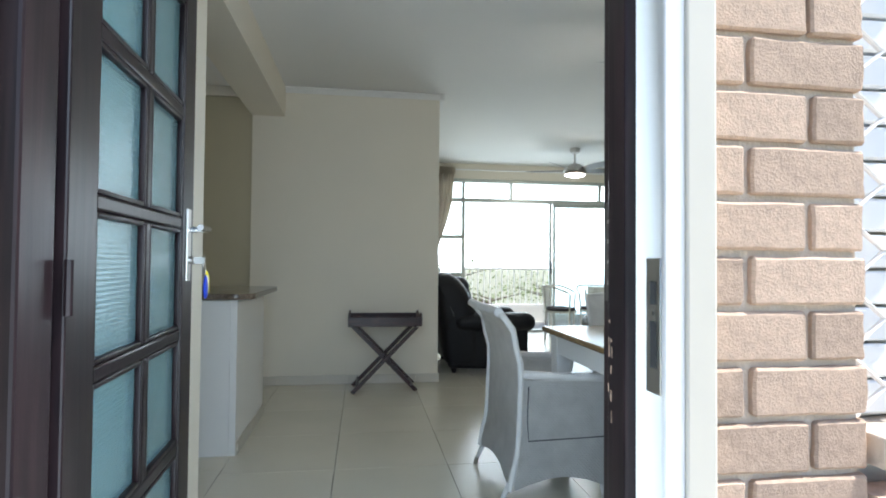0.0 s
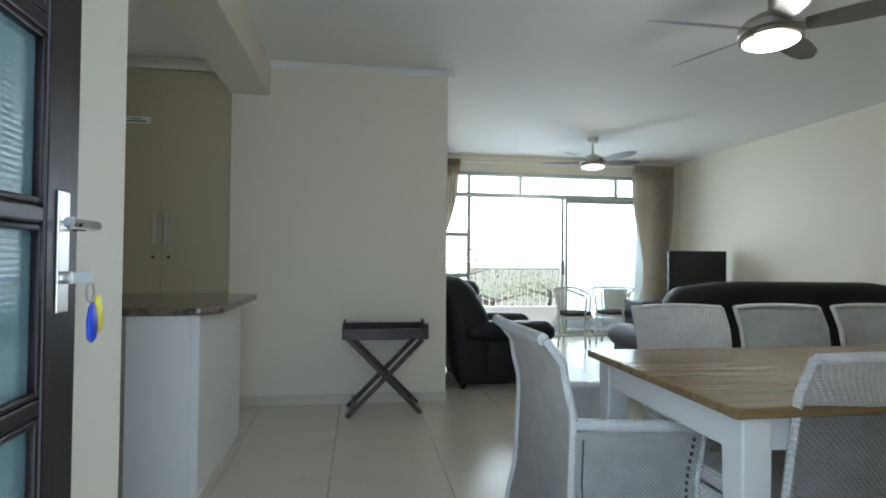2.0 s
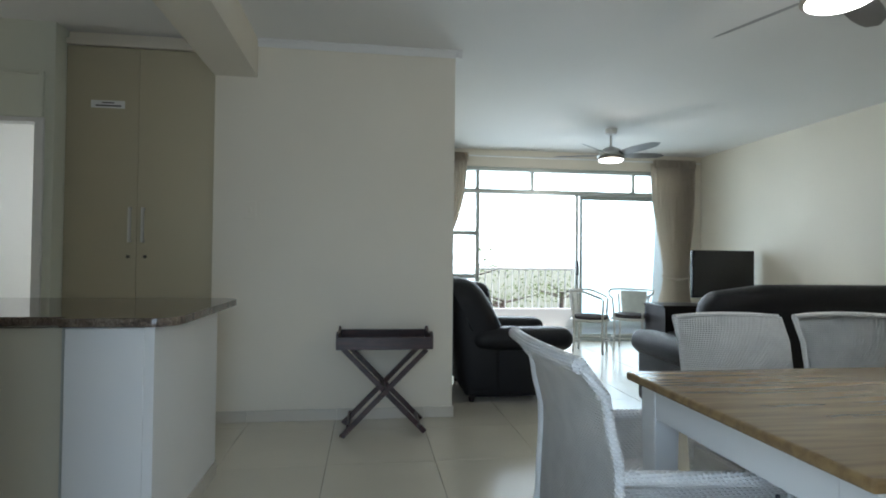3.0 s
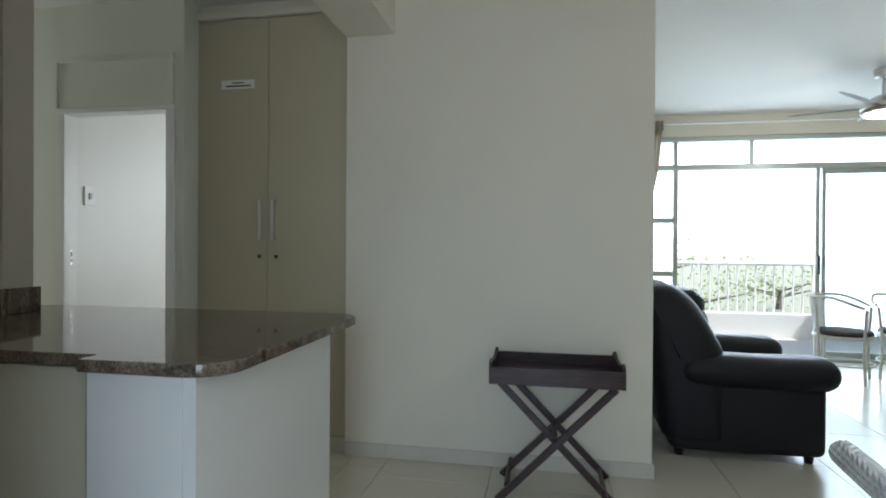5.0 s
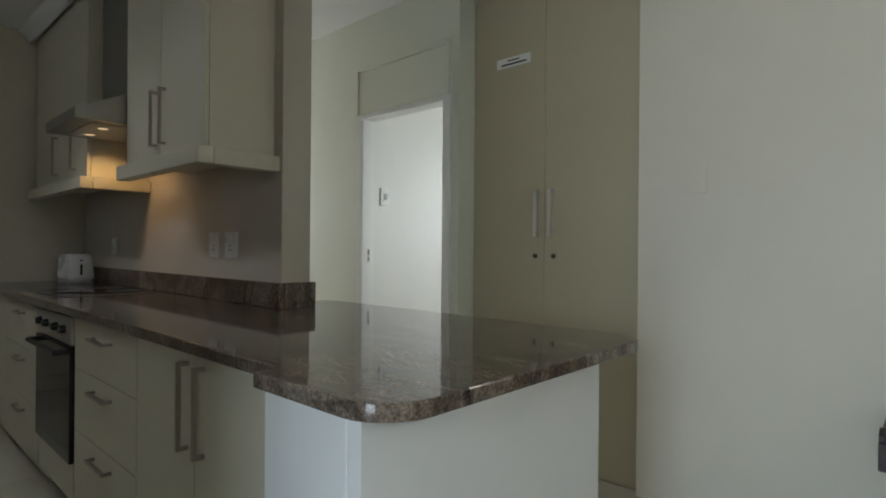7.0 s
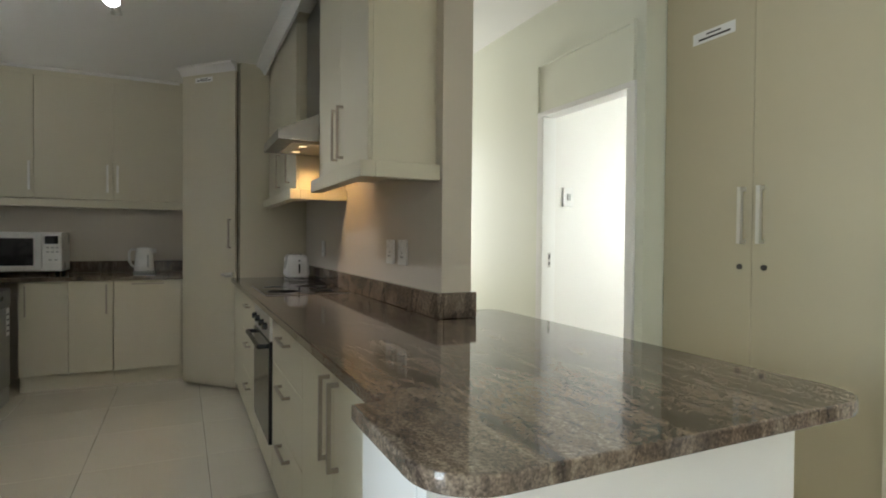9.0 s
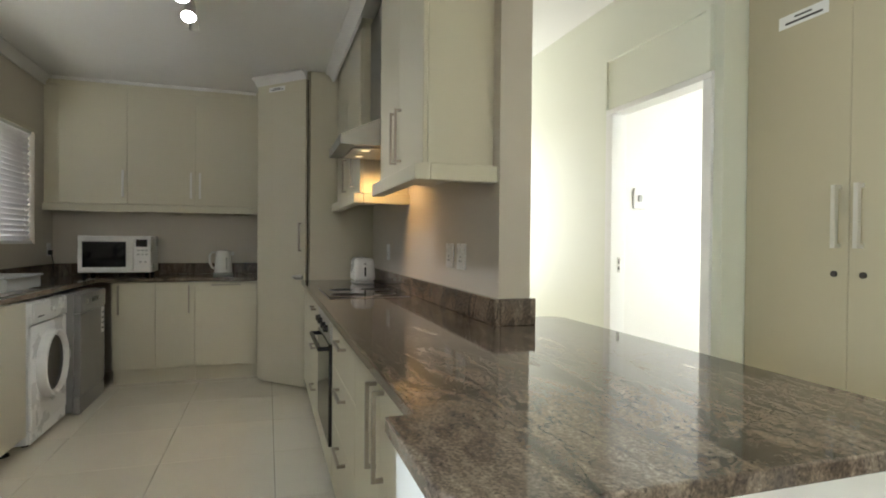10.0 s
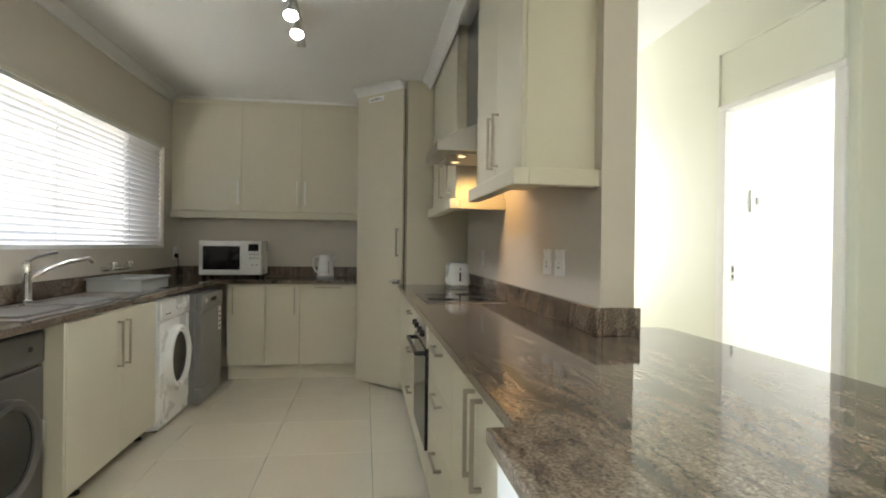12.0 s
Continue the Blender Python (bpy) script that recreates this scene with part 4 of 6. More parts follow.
for x0, x1, tilt in ((-4.975, -4.24, 122), (-4.23, -2.325, 119)):
    bm = bmesh.new()
    n = 5
    vs = [[bm.verts.new((x, 1.325 + 0.0285 * math.cos(radians(tilt)) * s, (0.0285 * math.sin(radians(tilt)) * s) * -1 + 0.005 * (1 - s * s))) for s in [-1 + 2 * k / n for k in range(n + 1)]] for x in (x0, x1)]
    for k in range(n):
        bm.faces.new((vs[0][k], vs[1][k], vs[1][k + 1], vs[0][k + 1]))
    bmesh.ops.solidify(bm, geom=bm.faces[:], thickness=0.0015)
    bmesh.ops.translate(bm, verts=bm.verts, vec=-Vector(bl.location))
    me = mesh_of("slat", bm, M_SLAT, 60)
    for k in range(21):
        s = new("slat", me)
        s.parent = bl
        s.location = (0, 0, 1.255 + 0.0415 * k)
part("bottom_rail", B((-4.98, -4.242, 1.305, 1.345, 1.237, 1.247), (-4.23, -2.32, 1.305, 1.345, 1.237, 1.247)), M_WHITE, bl)
for x in (-4.9, -4.35, -4.1, -3.3, -2.5):
    part("ladder_cord", B((x, x + 0.004, 1.322, 1.326, 1.247, 2.115)), M_WHITE, bl)
for ob in (w, bl):
    ob.location += Vector((-0.2, 0, -0.035))
solid("trim_window", B((-5.24, -2.4, 1.3605, 1.368, 2.1, 2.125)), M_BEIGE, "beige strip above the kitchen window", "trim")
solid("outer_pier", B((-5.8, -4.5, 0.5, 0.9, -0.15, 2.7)), M_BRICK, "brown brick pier outside the kitchen window", "wall")

# ---- hall ----
c = thing("door_1", (-2.2, 5.1, 0), "white painted door frame round an open hall doorway", "door frame", kind="structure")
part("jamb", B((-2.615, -2.555, 5.085, 5.185, 0, 1.974), r=0.003, seg=1), M_WHITE, c)
part("jamb", B((-1.865, -1.81, 5.085, 5.185, 0, 1.974), r=0.003, seg=1), M_WHITE, c)
part("head", B((-2.615, -1.81, 5.085, 5.185, 1.9745, 2.005), r=0.003, seg=1), M_WHITE, c)
part("strike_plate", B((-2.5549, -2.553, 5.13, 5.15, 1.06, 1.15)), M_STEEL, c)
part("strike_hole", B((-2.5529, -2.5515, 5.135, 5.146, 1.075, 1.095)), M_INK, c)
part("strike_hole", B((-2.5529, -2.5515, 5.135, 5.146, 1.11, 1.14)), M_INK, c)
c = thing("transom_panel", (-2.2, 5.09, 2.0), "pale green boarded panel above the hall doorway", "panel", kind="structure")
part("panel_frame", B((-2.62, -2.595, 5.075, 5.099, 2.006, 2.3), (-1.84, -1.812, 5.075, 5.099, 2.006, 2.3), (-2.595, -1.84, 5.075, 5.099, 2.28, 2.3), r=0.002, seg=1), M_HALL, c)
part("panel_board", B((-2.595, -1.84, 5.088, 5.099, 2.006, 2.2795)), M_HALL, c)
c = thing("light_switch", (-2.574, 5.3, 1.5), "white light switch on the wall beyond the doorway", "switch")
part("plate", B((-2.5745, -2.563, 5.25, 5.33, 1.435, 1.555), r=0.003), M_PLAST, c)
part("rocker", B((-2.5628, -2.556, 5.278, 5.302, 1.475, 1.515), r=0.002), M_GREYP, c)
c = thing("light_switch", (-0.554, 5.2, 1.45), "white light switch on the cream wall", "switch")
part("plate", B((-0.595, -0.515, 5.19, 5.1995, 1.39, 1.51), r=0.003), M_WALL, c)
part("rocker", B((-0.567, -0.543, 5.186, 5.1898, 1.43, 1.47), r=0.002), M_WALL, c)

c = thing("tall_cupboard", (-1.28, 5.5, 0), "taupe full-height two-door cupboard with steel pulls", "cupboard", "tall cupboards")
CY = 5.23
part("body", B((-1.754, -0.803, CY + 0.02, 5.85, 0.0, 2.56)), M_TAUPE, c)
part("plinth", B((-1.753, -0.804, CY + 0.004, CY + 0.019, 0.001, 0.085)), M_SKIRT, c)
part("cornice", B((-1.754, -0.803, CY - 0.02, CY + 0.019, 2.535, 2.574), r=0.004), M_WALL, c)
for x0, x1, hx, lx in ((-1.754, -1.296, -1.335, -1.348), (-1.296, -0.803, -1.252, -1.241)):
    d = front_y(c, "door", x0, x1, CY, 0.09, 2.53, -1, material=M_TAUPE, g=0.0008)
    bar_handle("handle", d, (hx, CY, 1.336), 0.235, (0, 0, 1), OUT_N, w=0.017, material=M_PULL)
    bm = bmesh.new()
    rod(bm, (lx, CY, 1.122), (lx, CY - 0.006, 1.122), 0.012, 0.012, 14)
    part("lock", bm, M_DARKST, d)
lb = part("label", B((-1.6, -1.386, CY - 0.0012, CY - 0.0002, 2.118, 2.17)), M_LABEL, c, "white paper label")
part("text_line", B((-1.53, -1.455, CY - 0.0018, CY - 0.0014, 2.15, 2.157)), M_INK, lb)
part("text_line", B((-1.57, -1.41, CY - 0.0018, CY - 0.0014, 2.13, 2.139)), M_INK, lb)

# skirting tiles along the cream wall
sk = thing("baseboard", (0, 5.2, 0), "cream tile skirting along the wall", "skirting", kind="structure")
for x0, x1 in ((-0.798, -0.556), (-0.552, 0.048), (0.052, 0.658), (0.662, 0.872)):
    part("skirting_tile", B((x0, x1, 5.19, 5.1995, 0.001, 0.078), r=0.0012, seg=1), M_SKIRT, sk)
part("skirting_tile", B((0.8605, 0.87, 5.2, 5.6, 0.001, 0.078), r=0.0012, seg=1), M_SKIRT, sk)

# ---- butler's tray ----
c = thing("tray_table", (0.365, 4.97, 0), "dark mahogany butler's tray on a folding cross stand", "tray table")
TZ = 0.565
part("tray_floor", B((0.075, 0.655, 4.78, 5.16, TZ, TZ + 0.012)), M_MAHOG, c)
part("tray_side", B((0.06, 0.67, 4.765, 4.78, TZ - 0.01, TZ + 0.068), r=0.003), M_MAHOG, c)
part("tray_side", B((0.06, 0.67, 5.16, 5.175, TZ - 0.01, TZ + 0.068), r=0.003), M_MAHOG, c)


def tray_end(x0, x1):
    bm = bmesh.new()
    prof = [(4.781, TZ - 0.01), (5.159, TZ - 0.01), (5.159, TZ + 0.085), (5.12, TZ + 0.098), (5.05, TZ + 0.075), (4.89, TZ + 0.075), (4.82, TZ + 0.098), (4.781, TZ + 0.085)]
    a = [bm.verts.new((x0, y, z)) for y, z in prof]
    b = [bm.verts.new((x1, y, z)) for y, z in prof]
    bm.faces.new(a)
    bm.faces.new(b[::-1])
    for k in range(8):
        bm.faces.new((a[k], a[(k + 1) % 8], b[(k + 1) % 8], b[k]))
    bmesh.ops.recalc_face_normals(bm, faces=bm.faces)
    part("tray_end", bm, M_MAHOG, c)


tray_end(0.06, 0.074)
tray_end(0.656, 0.67)
for y, a, b in ((4.8, 0.1, 0.63), (4.86, 0.63, 0.1), (5.09, 0.1, 0.63), (5.15, 0.63, 0.1)):
    bm = bmesh.new()
    L = math.hypot(b - a, 0.55)
    box(bm, -L / 2, L / 2, -0.014, 0.014, -0.019, 0.019, r=0.003)
    ang = math.atan2(0.55, b - a)
    bmesh.ops.transform(bm, matrix=Matrix.Translation(((a + b) / 2, y, 0.279)) @ Matrix.Rotation(-ang, 4, "Y"), verts=bm.verts)
    for vv in bm.verts:
        vv.co.z = min(max(vv.co.z, 0.001), TZ - 0.0105)
    part("leg", bm, M_MAHOG, c)
for x, y0, y1, z in ((0.365, 4.8, 5.15, 0.279), (0.14, 4.86, 5.15, 0.06), (0.59, 4.8, 5.09, 0.06)):
    bm = bmesh.new()
    rod(bm, (x, y0 - 0.02, z), (x, y1 + 0.02, z), 0.012, 0.012, 12)
    part("cross_bar", bm, M_MAHOG, c)

# ---- dining ----
c = thing("dining_table", (2.2, 2.72, 0), "dining table with a honey oak top and white legs", "dining table")
TX0, TX1, TYA, TYB = 1.14, 3.15, 2.15, 3.09
part("tabletop", B((TX0, TX1, TYA, TYB, 0.722, 0.75), r=0.007), M_OAK, c)
part("apron", B((TX0 + 0.06, TX1 - 0.06, TYA + 0.06, TYA + 0.085, 0.62, 0.7215)), M_WHITE, c)
part("apron", B((TX0 + 0.06, TX1 - 0.06, TYB - 0.085, TYB - 0.06, 0.62, 0.7215)), M_WHITE, c)
part("apron", B((TX0 + 0.045, TX0 + 0.07, TYA + 0.086, TYB - 0.086, 0.62, 0.7215)), M_WHITE, c)
part("apron", B((TX1 - 0.07, TX1 - 0.045, TYA + 0.086, TYB - 0.086, 0.62, 0.7215)), M_WHITE, c)
for x in (TX0 + 0.04, TX1 - 0.13):
    for y in (TYA + 0.03, TYB - 0.12):
        bm = B((x, x + 0.09, y, y + 0.09, 0.001, 0.7212), r=0.006)
        for vv in bm.verts:
            if vv.co.z < 0.3:
                vv.co.x = x + 0.045 + (vv.co.x - x - 0.045) * 0.8
                vv.co.y = y + 0.045 + (vv.co.y - y - 0.045) * 0.8
        part("leg", bm, M_WHITE, c)


def curved_back(w, z0, z1, lean, curl, thick, n=10, m=12):
    """A leaning back panel whose top curls outwards, across x, facing +y."""
    bm = bmesh.new()
    rows = []
    for i in range(m + 1):
        s = i / m
        z = z0 + (z1 - z0) * s
        rows.append([bm.verts.new((w * (k / n - 0.5) * (1.0 - 0.06 * (1 - s)), -lean * s - curl * max(0, s - 0.72) ** 2 * 12 - 0.03 * (1 - (2 * k / n - 1) ** 2), z)) for k in range(n + 1)])
    for a, b in zip(rows, rows[1:]):
        for k in range(n):
            bm.faces.new((a[k], a[k + 1], b[k + 1], b[k]))
    bmesh.ops.solidify(bm, geom=bm.faces[:], thickness=thick)
    bmesh.ops.recalc_face_normals(bm, faces=bm.faces)
    return bm


def sheet(rows, thick):
    """A thick panel through a grid of points."""
    bm = bmesh.new()
    vs = [[bm.verts.new(p) for p in row] for row in rows]
    for a, b in zip(vs, vs[1:]):
        for k in range(len(a) - 1):
            bm.faces.new((a[k], a[k + 1], b[k + 1], b[k]))
    bmesh.ops.solidify(bm, geom=bm.faces[:], thickness=thick)
    bmesh.ops.recalc_face_normals(bm, faces=bm.faces)
    return bm


def along(profile, z):
    """Reads a profile of (z, value) pairs at height z."""
    for (z0, v0), (z1, v1) in zip(profile, profile[1:]):
        if z <= z1:
            k = max(0.0, (z - z0) / (z1 - z0))
            k = k * k * (3 - 2 * k)
            return v0 + (v1 - v0) * k
    return profile[-1][1]


def wicker_armchair(label):
    """Local: stands on z=0, faces +y. Woven to a hem just above the floor, with flared foot and curled top."""
    c = thing("wicker_armchair", (0, 0, 0), label, "dining chair", "wicker chairs round the table")
    W = 0.3
    back = [(0.08, -0.275), (0.3, -0.235), (0.6, -0.225), (0.78, -0.26), (0.88, -0.325)]
    front = [(0.08, 0.2), (0.35, 0.215), (0.58, 0.25)]
    hem = lambda u: 0.08 + 0.06 * math.sin(math.pi * u)
    n, m = 12, 16
    rows = []
    for j in range(m + 1):
        row = []
        for i in range(n + 1):
            u = i / n
            z = hem(u) + (0.87 - hem(u)) * j / m
            row.append((2 * W * (u - 0.5) * (1 + 0.04 * (1 - j / m)), along(back, z) - 0.025 * math.sin(math.pi * u) * j / m, z))
        rows.append(row)
    part("backrest", sheet(rows, -0.03), M_WICK, c, smooth=60, local=True)
    bm = bmesh.new()
    tube(bm, [(2 * W * (u - 0.5) * 1.01, -0.33 - 0.028 * math.sin(math.pi * u), 0.872 + 0.006 * math.sin(math.pi * u)) for u in [k / 10 for k in range(11)]], 0.021, 10)
    part("top_roll", bm, M_WICK, c, smooth=60, local=True)
    for s in (-1, 1):
        bm = bmesh.new()
        tube(bm, [(s * W * (1 + 0.04 * (1 - z / 0.87)), along(back, z), z) for z in [0.09 + 0.078 * k for k in range(11)]], 0.015, 8)
        part("back_edge", bm, M_WICK, c, smooth=60, local=True)
        rows = []
        for j in range(m + 1):
            row = []
            for i in range(n + 1):
                u = i / n
                z = hem(u) + (0.565 - hem(u)) * j / m
                y0, y1 = along(back, z), along(front, z)
                row.append((s * W * (1 + 0.05 * (1 - j / m) ** 2), y0 + (y1 - y0) * u, z))
            rows.append(row)
        sd = part("side_panel", sheet(rows, 0.028 * s), M_WICK, c, smooth=60, local=True)
        bm = bmesh.new()
        tube(bm, [(s * (W - 0.008), -0.225 + 0.475 * k / 8, 0.572 + 0.02 * (1 - k / 8) ** 2) for k in range(9)], 0.02, 10)
        part("arm_roll", bm, M_WICK, sd, smooth=60, local=True)
        bm = bmesh.new()
        tube(bm, [(s * (W - 0.005), along(front, z), z) for z in [0.57 - 0.06 * k for k in range(9)]], 0.012, 8)
        part("front_edge", bm, M_WICK, sd, smooth=60, local=True)
        bm = bmesh.new()
        xx = s * (W + 0.004)
        tube(bm, [(xx, 0.19, 0.31), (xx + s * 0.002, -0.19, 0.3), (xx, -0.195, 0.4), (xx, -0.19, 0.54)], 0.003, 6)
        part("seam", bm, M_SEAM, sd, "dark sewn seam", smooth=60, local=True)
        for k in range(9):
            z = 0.33 + 0.024 * k
            part("eyelet", B((xx - 0.003, xx + 0.003, along(front, z) - 0.045, along(front, z) - 0.036, z, z + 0.012)), M_SEAM, sd, local=True)
        for y0, y1 in ((-0.22, -0.3), (0.15, 0.18)):
            bm = bmesh.new()
            rod(bm, (s * (W - 0.03), y1, 0.035), (s * (W - 0.035), y0, 0.2), 0.011, 0.014, 10)
            lg = part("leg", bm, M_WICK, c, local=True)
            bm = bmesh.new()
            rod(bm, (s * (W - 0.03), y1 - 0.01 * (1 if y0 < 0 else 0), 0.001), (s * (W - 0.03), y1, 0.036), 0.012, 0.012, 10)
            part("glide", bm, M_STEEL, lg, "steel foot glide", local=True)
    part("seat", B((-W + 0.03, W - 0.03, -0.2, 0.215, 0.37, 0.43), r=0.022, seg=3), M_WICK, c, local=True)
    part("front_skirt", B((-W + 0.03, W - 0.03, 0.185, 0.205, 0.12, 0.369), r=0.008), M_WICK, c, local=True)
    return c


def wicker_chair(label):
    """Local: stands on z=0, faces +y."""
    c = thing("wicker_chair", (0, 0, 0), label, "dining chair", "wicker chairs round the table")
    W, D = 0.5, 0.5
    bm = curved_back(W, 0.14, 0.89, 0.09, 0.06, 0.035)
    bmesh.ops.translate(bm, verts=bm.verts, vec=(0, -D / 2 + 0.04, 0))
    part("backrest", bm, M_WICK, c, local=True)
    y = -D / 2 + 0.04
    bm = bmesh.new()
    tube(bm, [(-W / 2, y - 0.155, 0.885), (-W / 4, y - 0.18, 0.892), (0, y - 0.19, 0.894), (W / 4, y - 0.18, 0.892), (W / 2, y - 0.155, 0.885)], 0.014, 10)
    part("top_roll", bm, M_WICK, c, local=True)
    part("seat", B((-W / 2 + 0.02, W / 2 - 0.02, -D / 2 + 0.05, D / 2, 0.38, 0.44), r=0.025, seg=3), M_WICK, c, local=True)
    part("front_skirt", B((-W / 2 + 0.02, W / 2 - 0.02, D / 2 - 0.03, D / 2 - 0.005, 0.16, 0.379), r=0.008), M_WICK, c, local=True)
    for s in (-1, 1):
        bm = bmesh.new()
        tube(bm, [(s * W / 2, y - 0.15, 0.885), (s * W / 2, y - 0.1, 0.78), (s * W / 2 * 0.98, y - 0.05, 0.5), (s * W / 2 * 0.95, y - 0.01, 0.14)], 0.012, 8)
        part("back_edge", bm, M_WICK, c, local=True)
        x0, x1 = sorted((s * (W / 2 - 0.005), s * (W / 2 - 0.035)))
        part("side_panel", B((x0, x1, -D / 2 + 0.02, D / 2 - 0.02, 0.16, 0.379), r=0.012), M_WICK, c, local=True)
        for y0 in (-D / 2 + 0.05, D / 2 - 0.03):
            bm = bmesh.new()
            rod(bm, (s * (W / 2 - 0.035), y0 + (0.0 if y0 > 0 else -0.03), 0.001), (s * (W / 2 - 0.035), y0, 0.2), 0.014, 0.02, 10)
            part("leg", bm, M_WICK, c, local=True)
    return c


wicker_armchair("white woven wicker armchair at the head of the table").matrix_world = pose(1.1, 2.885, 0, 0, 0, -90)
side = wicker_chair("white woven wicker side chair tucked under the table")
side.matrix_world = pose(1.83, 3.17, 0, 0, 0, 180)
for x in (2.41, 3.0):
    copy_thing(side, pose(x, 3.17, 0, 0, 0, 180))
for x in (1.57, 2.25):
    copy_thing(side, pose(x, 2.47, 0, 0, 0, 1))

# ---- living ----


def puffy(x0, x1, y0, y1, z0, z1, r, bulge=0.02, seg=4):
    bm = bmesh.new()
    box(bm, x0, x1, y0, y1, z0, z1, r=r, seg=seg)
    es = [e for e in bm.edges if e.calc_length() > 0.12]
    bmesh.ops.subdivide_edges(bm, edges=es, cuts=5, use_grid_fill=True)
    c = Vector(((x0 + x1) / 2, (y0 + y1) / 2, (z0 + z1) / 2))
    h = Vector(((x1 - x0) / 2, (y1 - y0) / 2, (z1 - z0) / 2))
    for v in bm.verts:
        d = v.co - c
        u = Vector((d.x / h.x, d.y / h.y, d.z / h.z))
        k = (1 - min(1, abs(u.x)) ** 2 * 0.8) * (1 - min(1, abs(u.y)) ** 2 * 0.8) * (1 - min(1, abs(u.z)) ** 2 * 0.8)
        g = max(range(3), key=lambda i: abs(u[i]))
        v.co[g] += bulge * (1 if d[g] > 0 else -1) * k * 4
        v.co += Vector(noise.noise_vector(v.co * 6)) * 0.006
    return bm


def leather_seat(name, width, label, category, group):
    """Local: faces +y, back at low y; width along x."""
    c = thing(name, (0, 0, 0), label, category, group)
    w = width / 2
    part("base", puffy(-w + 0.18, w - 0.18, -0.3, 0.4, 0.06, 0.34, 0.04, 0.005), M_LEATH, c, smooth=70, local=True)
    deep = 0.14 if width < 1.2 else 0.0
    bm = puffy(-w + (0.02 if deep else 0.06), w - (0.02 if deep else 0.06), -0.46, -0.2 + deep, 0.1, 0.97, 0.1, 0.02)
    for v in bm.verts:
        if v.co.y > -0.3 and v.co.z > 0.55:
            v.co.y -= deep * 1.25 * ((v.co.z - 0.55) / 0.42) ** 1.3
    for v in bm.verts:
        v.co.y -= 0.1 * (v.co.z - 0.3)
        v.co.z -= 0.1 * max(0, abs(v.co.x) / w - 0.55) ** 2 * 4
    part("backrest", bm, M_LEATH, c, smooth=70, local=True)
    n = max(1, round((width - 0.4) / 0.6))
    for k in range(n):
        x0 = -w + 0.2 + (width - 0.4) * k / n
        x1 = -w + 0.2 + (width - 0.4) * (k + 1) / n
        part("seat_cushion", puffy(x0 + 0.005, x1 - 0.005, -0.25, 0.43, 0.32, 0.48, 0.06, 0.012), M_LEATH, c, smooth=70, local=True)
        bm = puffy(x0 + 0.01, x1 - 0.01, -0.33, -0.1, 0.46, 0.86, 0.09, 0.02)
        for v in bm.verts:
            v.co.y -= 0.15 * (v.co.z - 0.46)
        part("back_cushion", bm, M_LEATH, c, smooth=70, local=True)
        part("head_roll", puffy(x0 + 0.02, x1 - 0.02, -0.42, -0.16, 0.76, 0.93, 0.08, 0.01), M_LEATH, c, smooth=70, local=True)
    for s in (-1, 1):
        x0, x1 = sorted((s * w, s * (w - 0.2)))
        part("arm_side", puffy(x0 + 0.02, x1 - 0.02, -0.4, 0.4, 0.05, 0.46, 0.04, 0.006), M_LEATH, c, smooth=70, local=True)
        part("arm_roll", puffy(x0 - 0.02, x1 + 0.02, -0.36, 0.47, 0.41, 0.585, 0.085, 0.01, 5), M_LEATH, c, smooth=70, local=True)
        for y in (-0.34, 0.34):
            bm = bmesh.new()
            rod(bm, (s * (w - 0.1), y, 0.001), (s * (w - 0.1), y, 0.055), 0.022, 0.03, 12)
            part("foot", bm, M_DWOOD, c, local=True)
    return c


leather_seat("armchair", 0.95, "plump black leather armchair beside the wall corner", "armchair", "leather suite").matrix_world = pose(1.42, 5.97, 0, 0, 0, -90)
leather_seat("sofa", 2.2, "long black leather sofa with its back to the dining table", "sofa", "leather suite").matrix_world = pose(3.45, 5.0, 0, 0, 0, 0)

# television and its stand
c = thing("tv_stand", (4.3, 7.45, 0), "dark wooden television stand against the wall", "tv stand")
part("top", B((3.62, 4.96, 7.2, 7.7, 0.59, 0.62), r=0.005), M_DWOOD, c)
part("side", B((3.65, 3.68, 7.22, 7.69, 0.001, 0.5895)), M_DWOOD, c)
part("side", B((4.92, 4.95, 7.22, 7.69, 0.001, 0.5895)), M_DWOOD, c)
part("shelf", B((3.681, 4.919, 7.24, 7.68, 0.24, 0.262)), M_DWOOD, c)
part("back", B((3.681, 4.919, 7.67, 7.68, 0.263, 0.589)), M_DWOOD, c)
part("drawer", B((3.683, 4.917, 7.225, 7.245, 0.05, 0.235), r=0.003), M_DWOOD, c)
c = thing("television", (4.47, 7.42, 0.62), "flat black television with a glossy screen", "television")
part("screen_back", B((4.1, 4.91, 7.4, 7.45, 0.7, 1.27), r=0.008), M_BLACKP, c)
part("screen", B((4.112, 4.898, 7.396, 7.3995, 0.715, 1.258)), M_DARKGL, c)
part("neck", B((4.43, 4.51, 7.42, 7.44, 0.635, 0.699)), M_BLACKP, c)
part("foot", B((4.25, 4.69, 7.33, 7.52, 0.6205, 0.634), r=0.005), M_BLACKP, c)


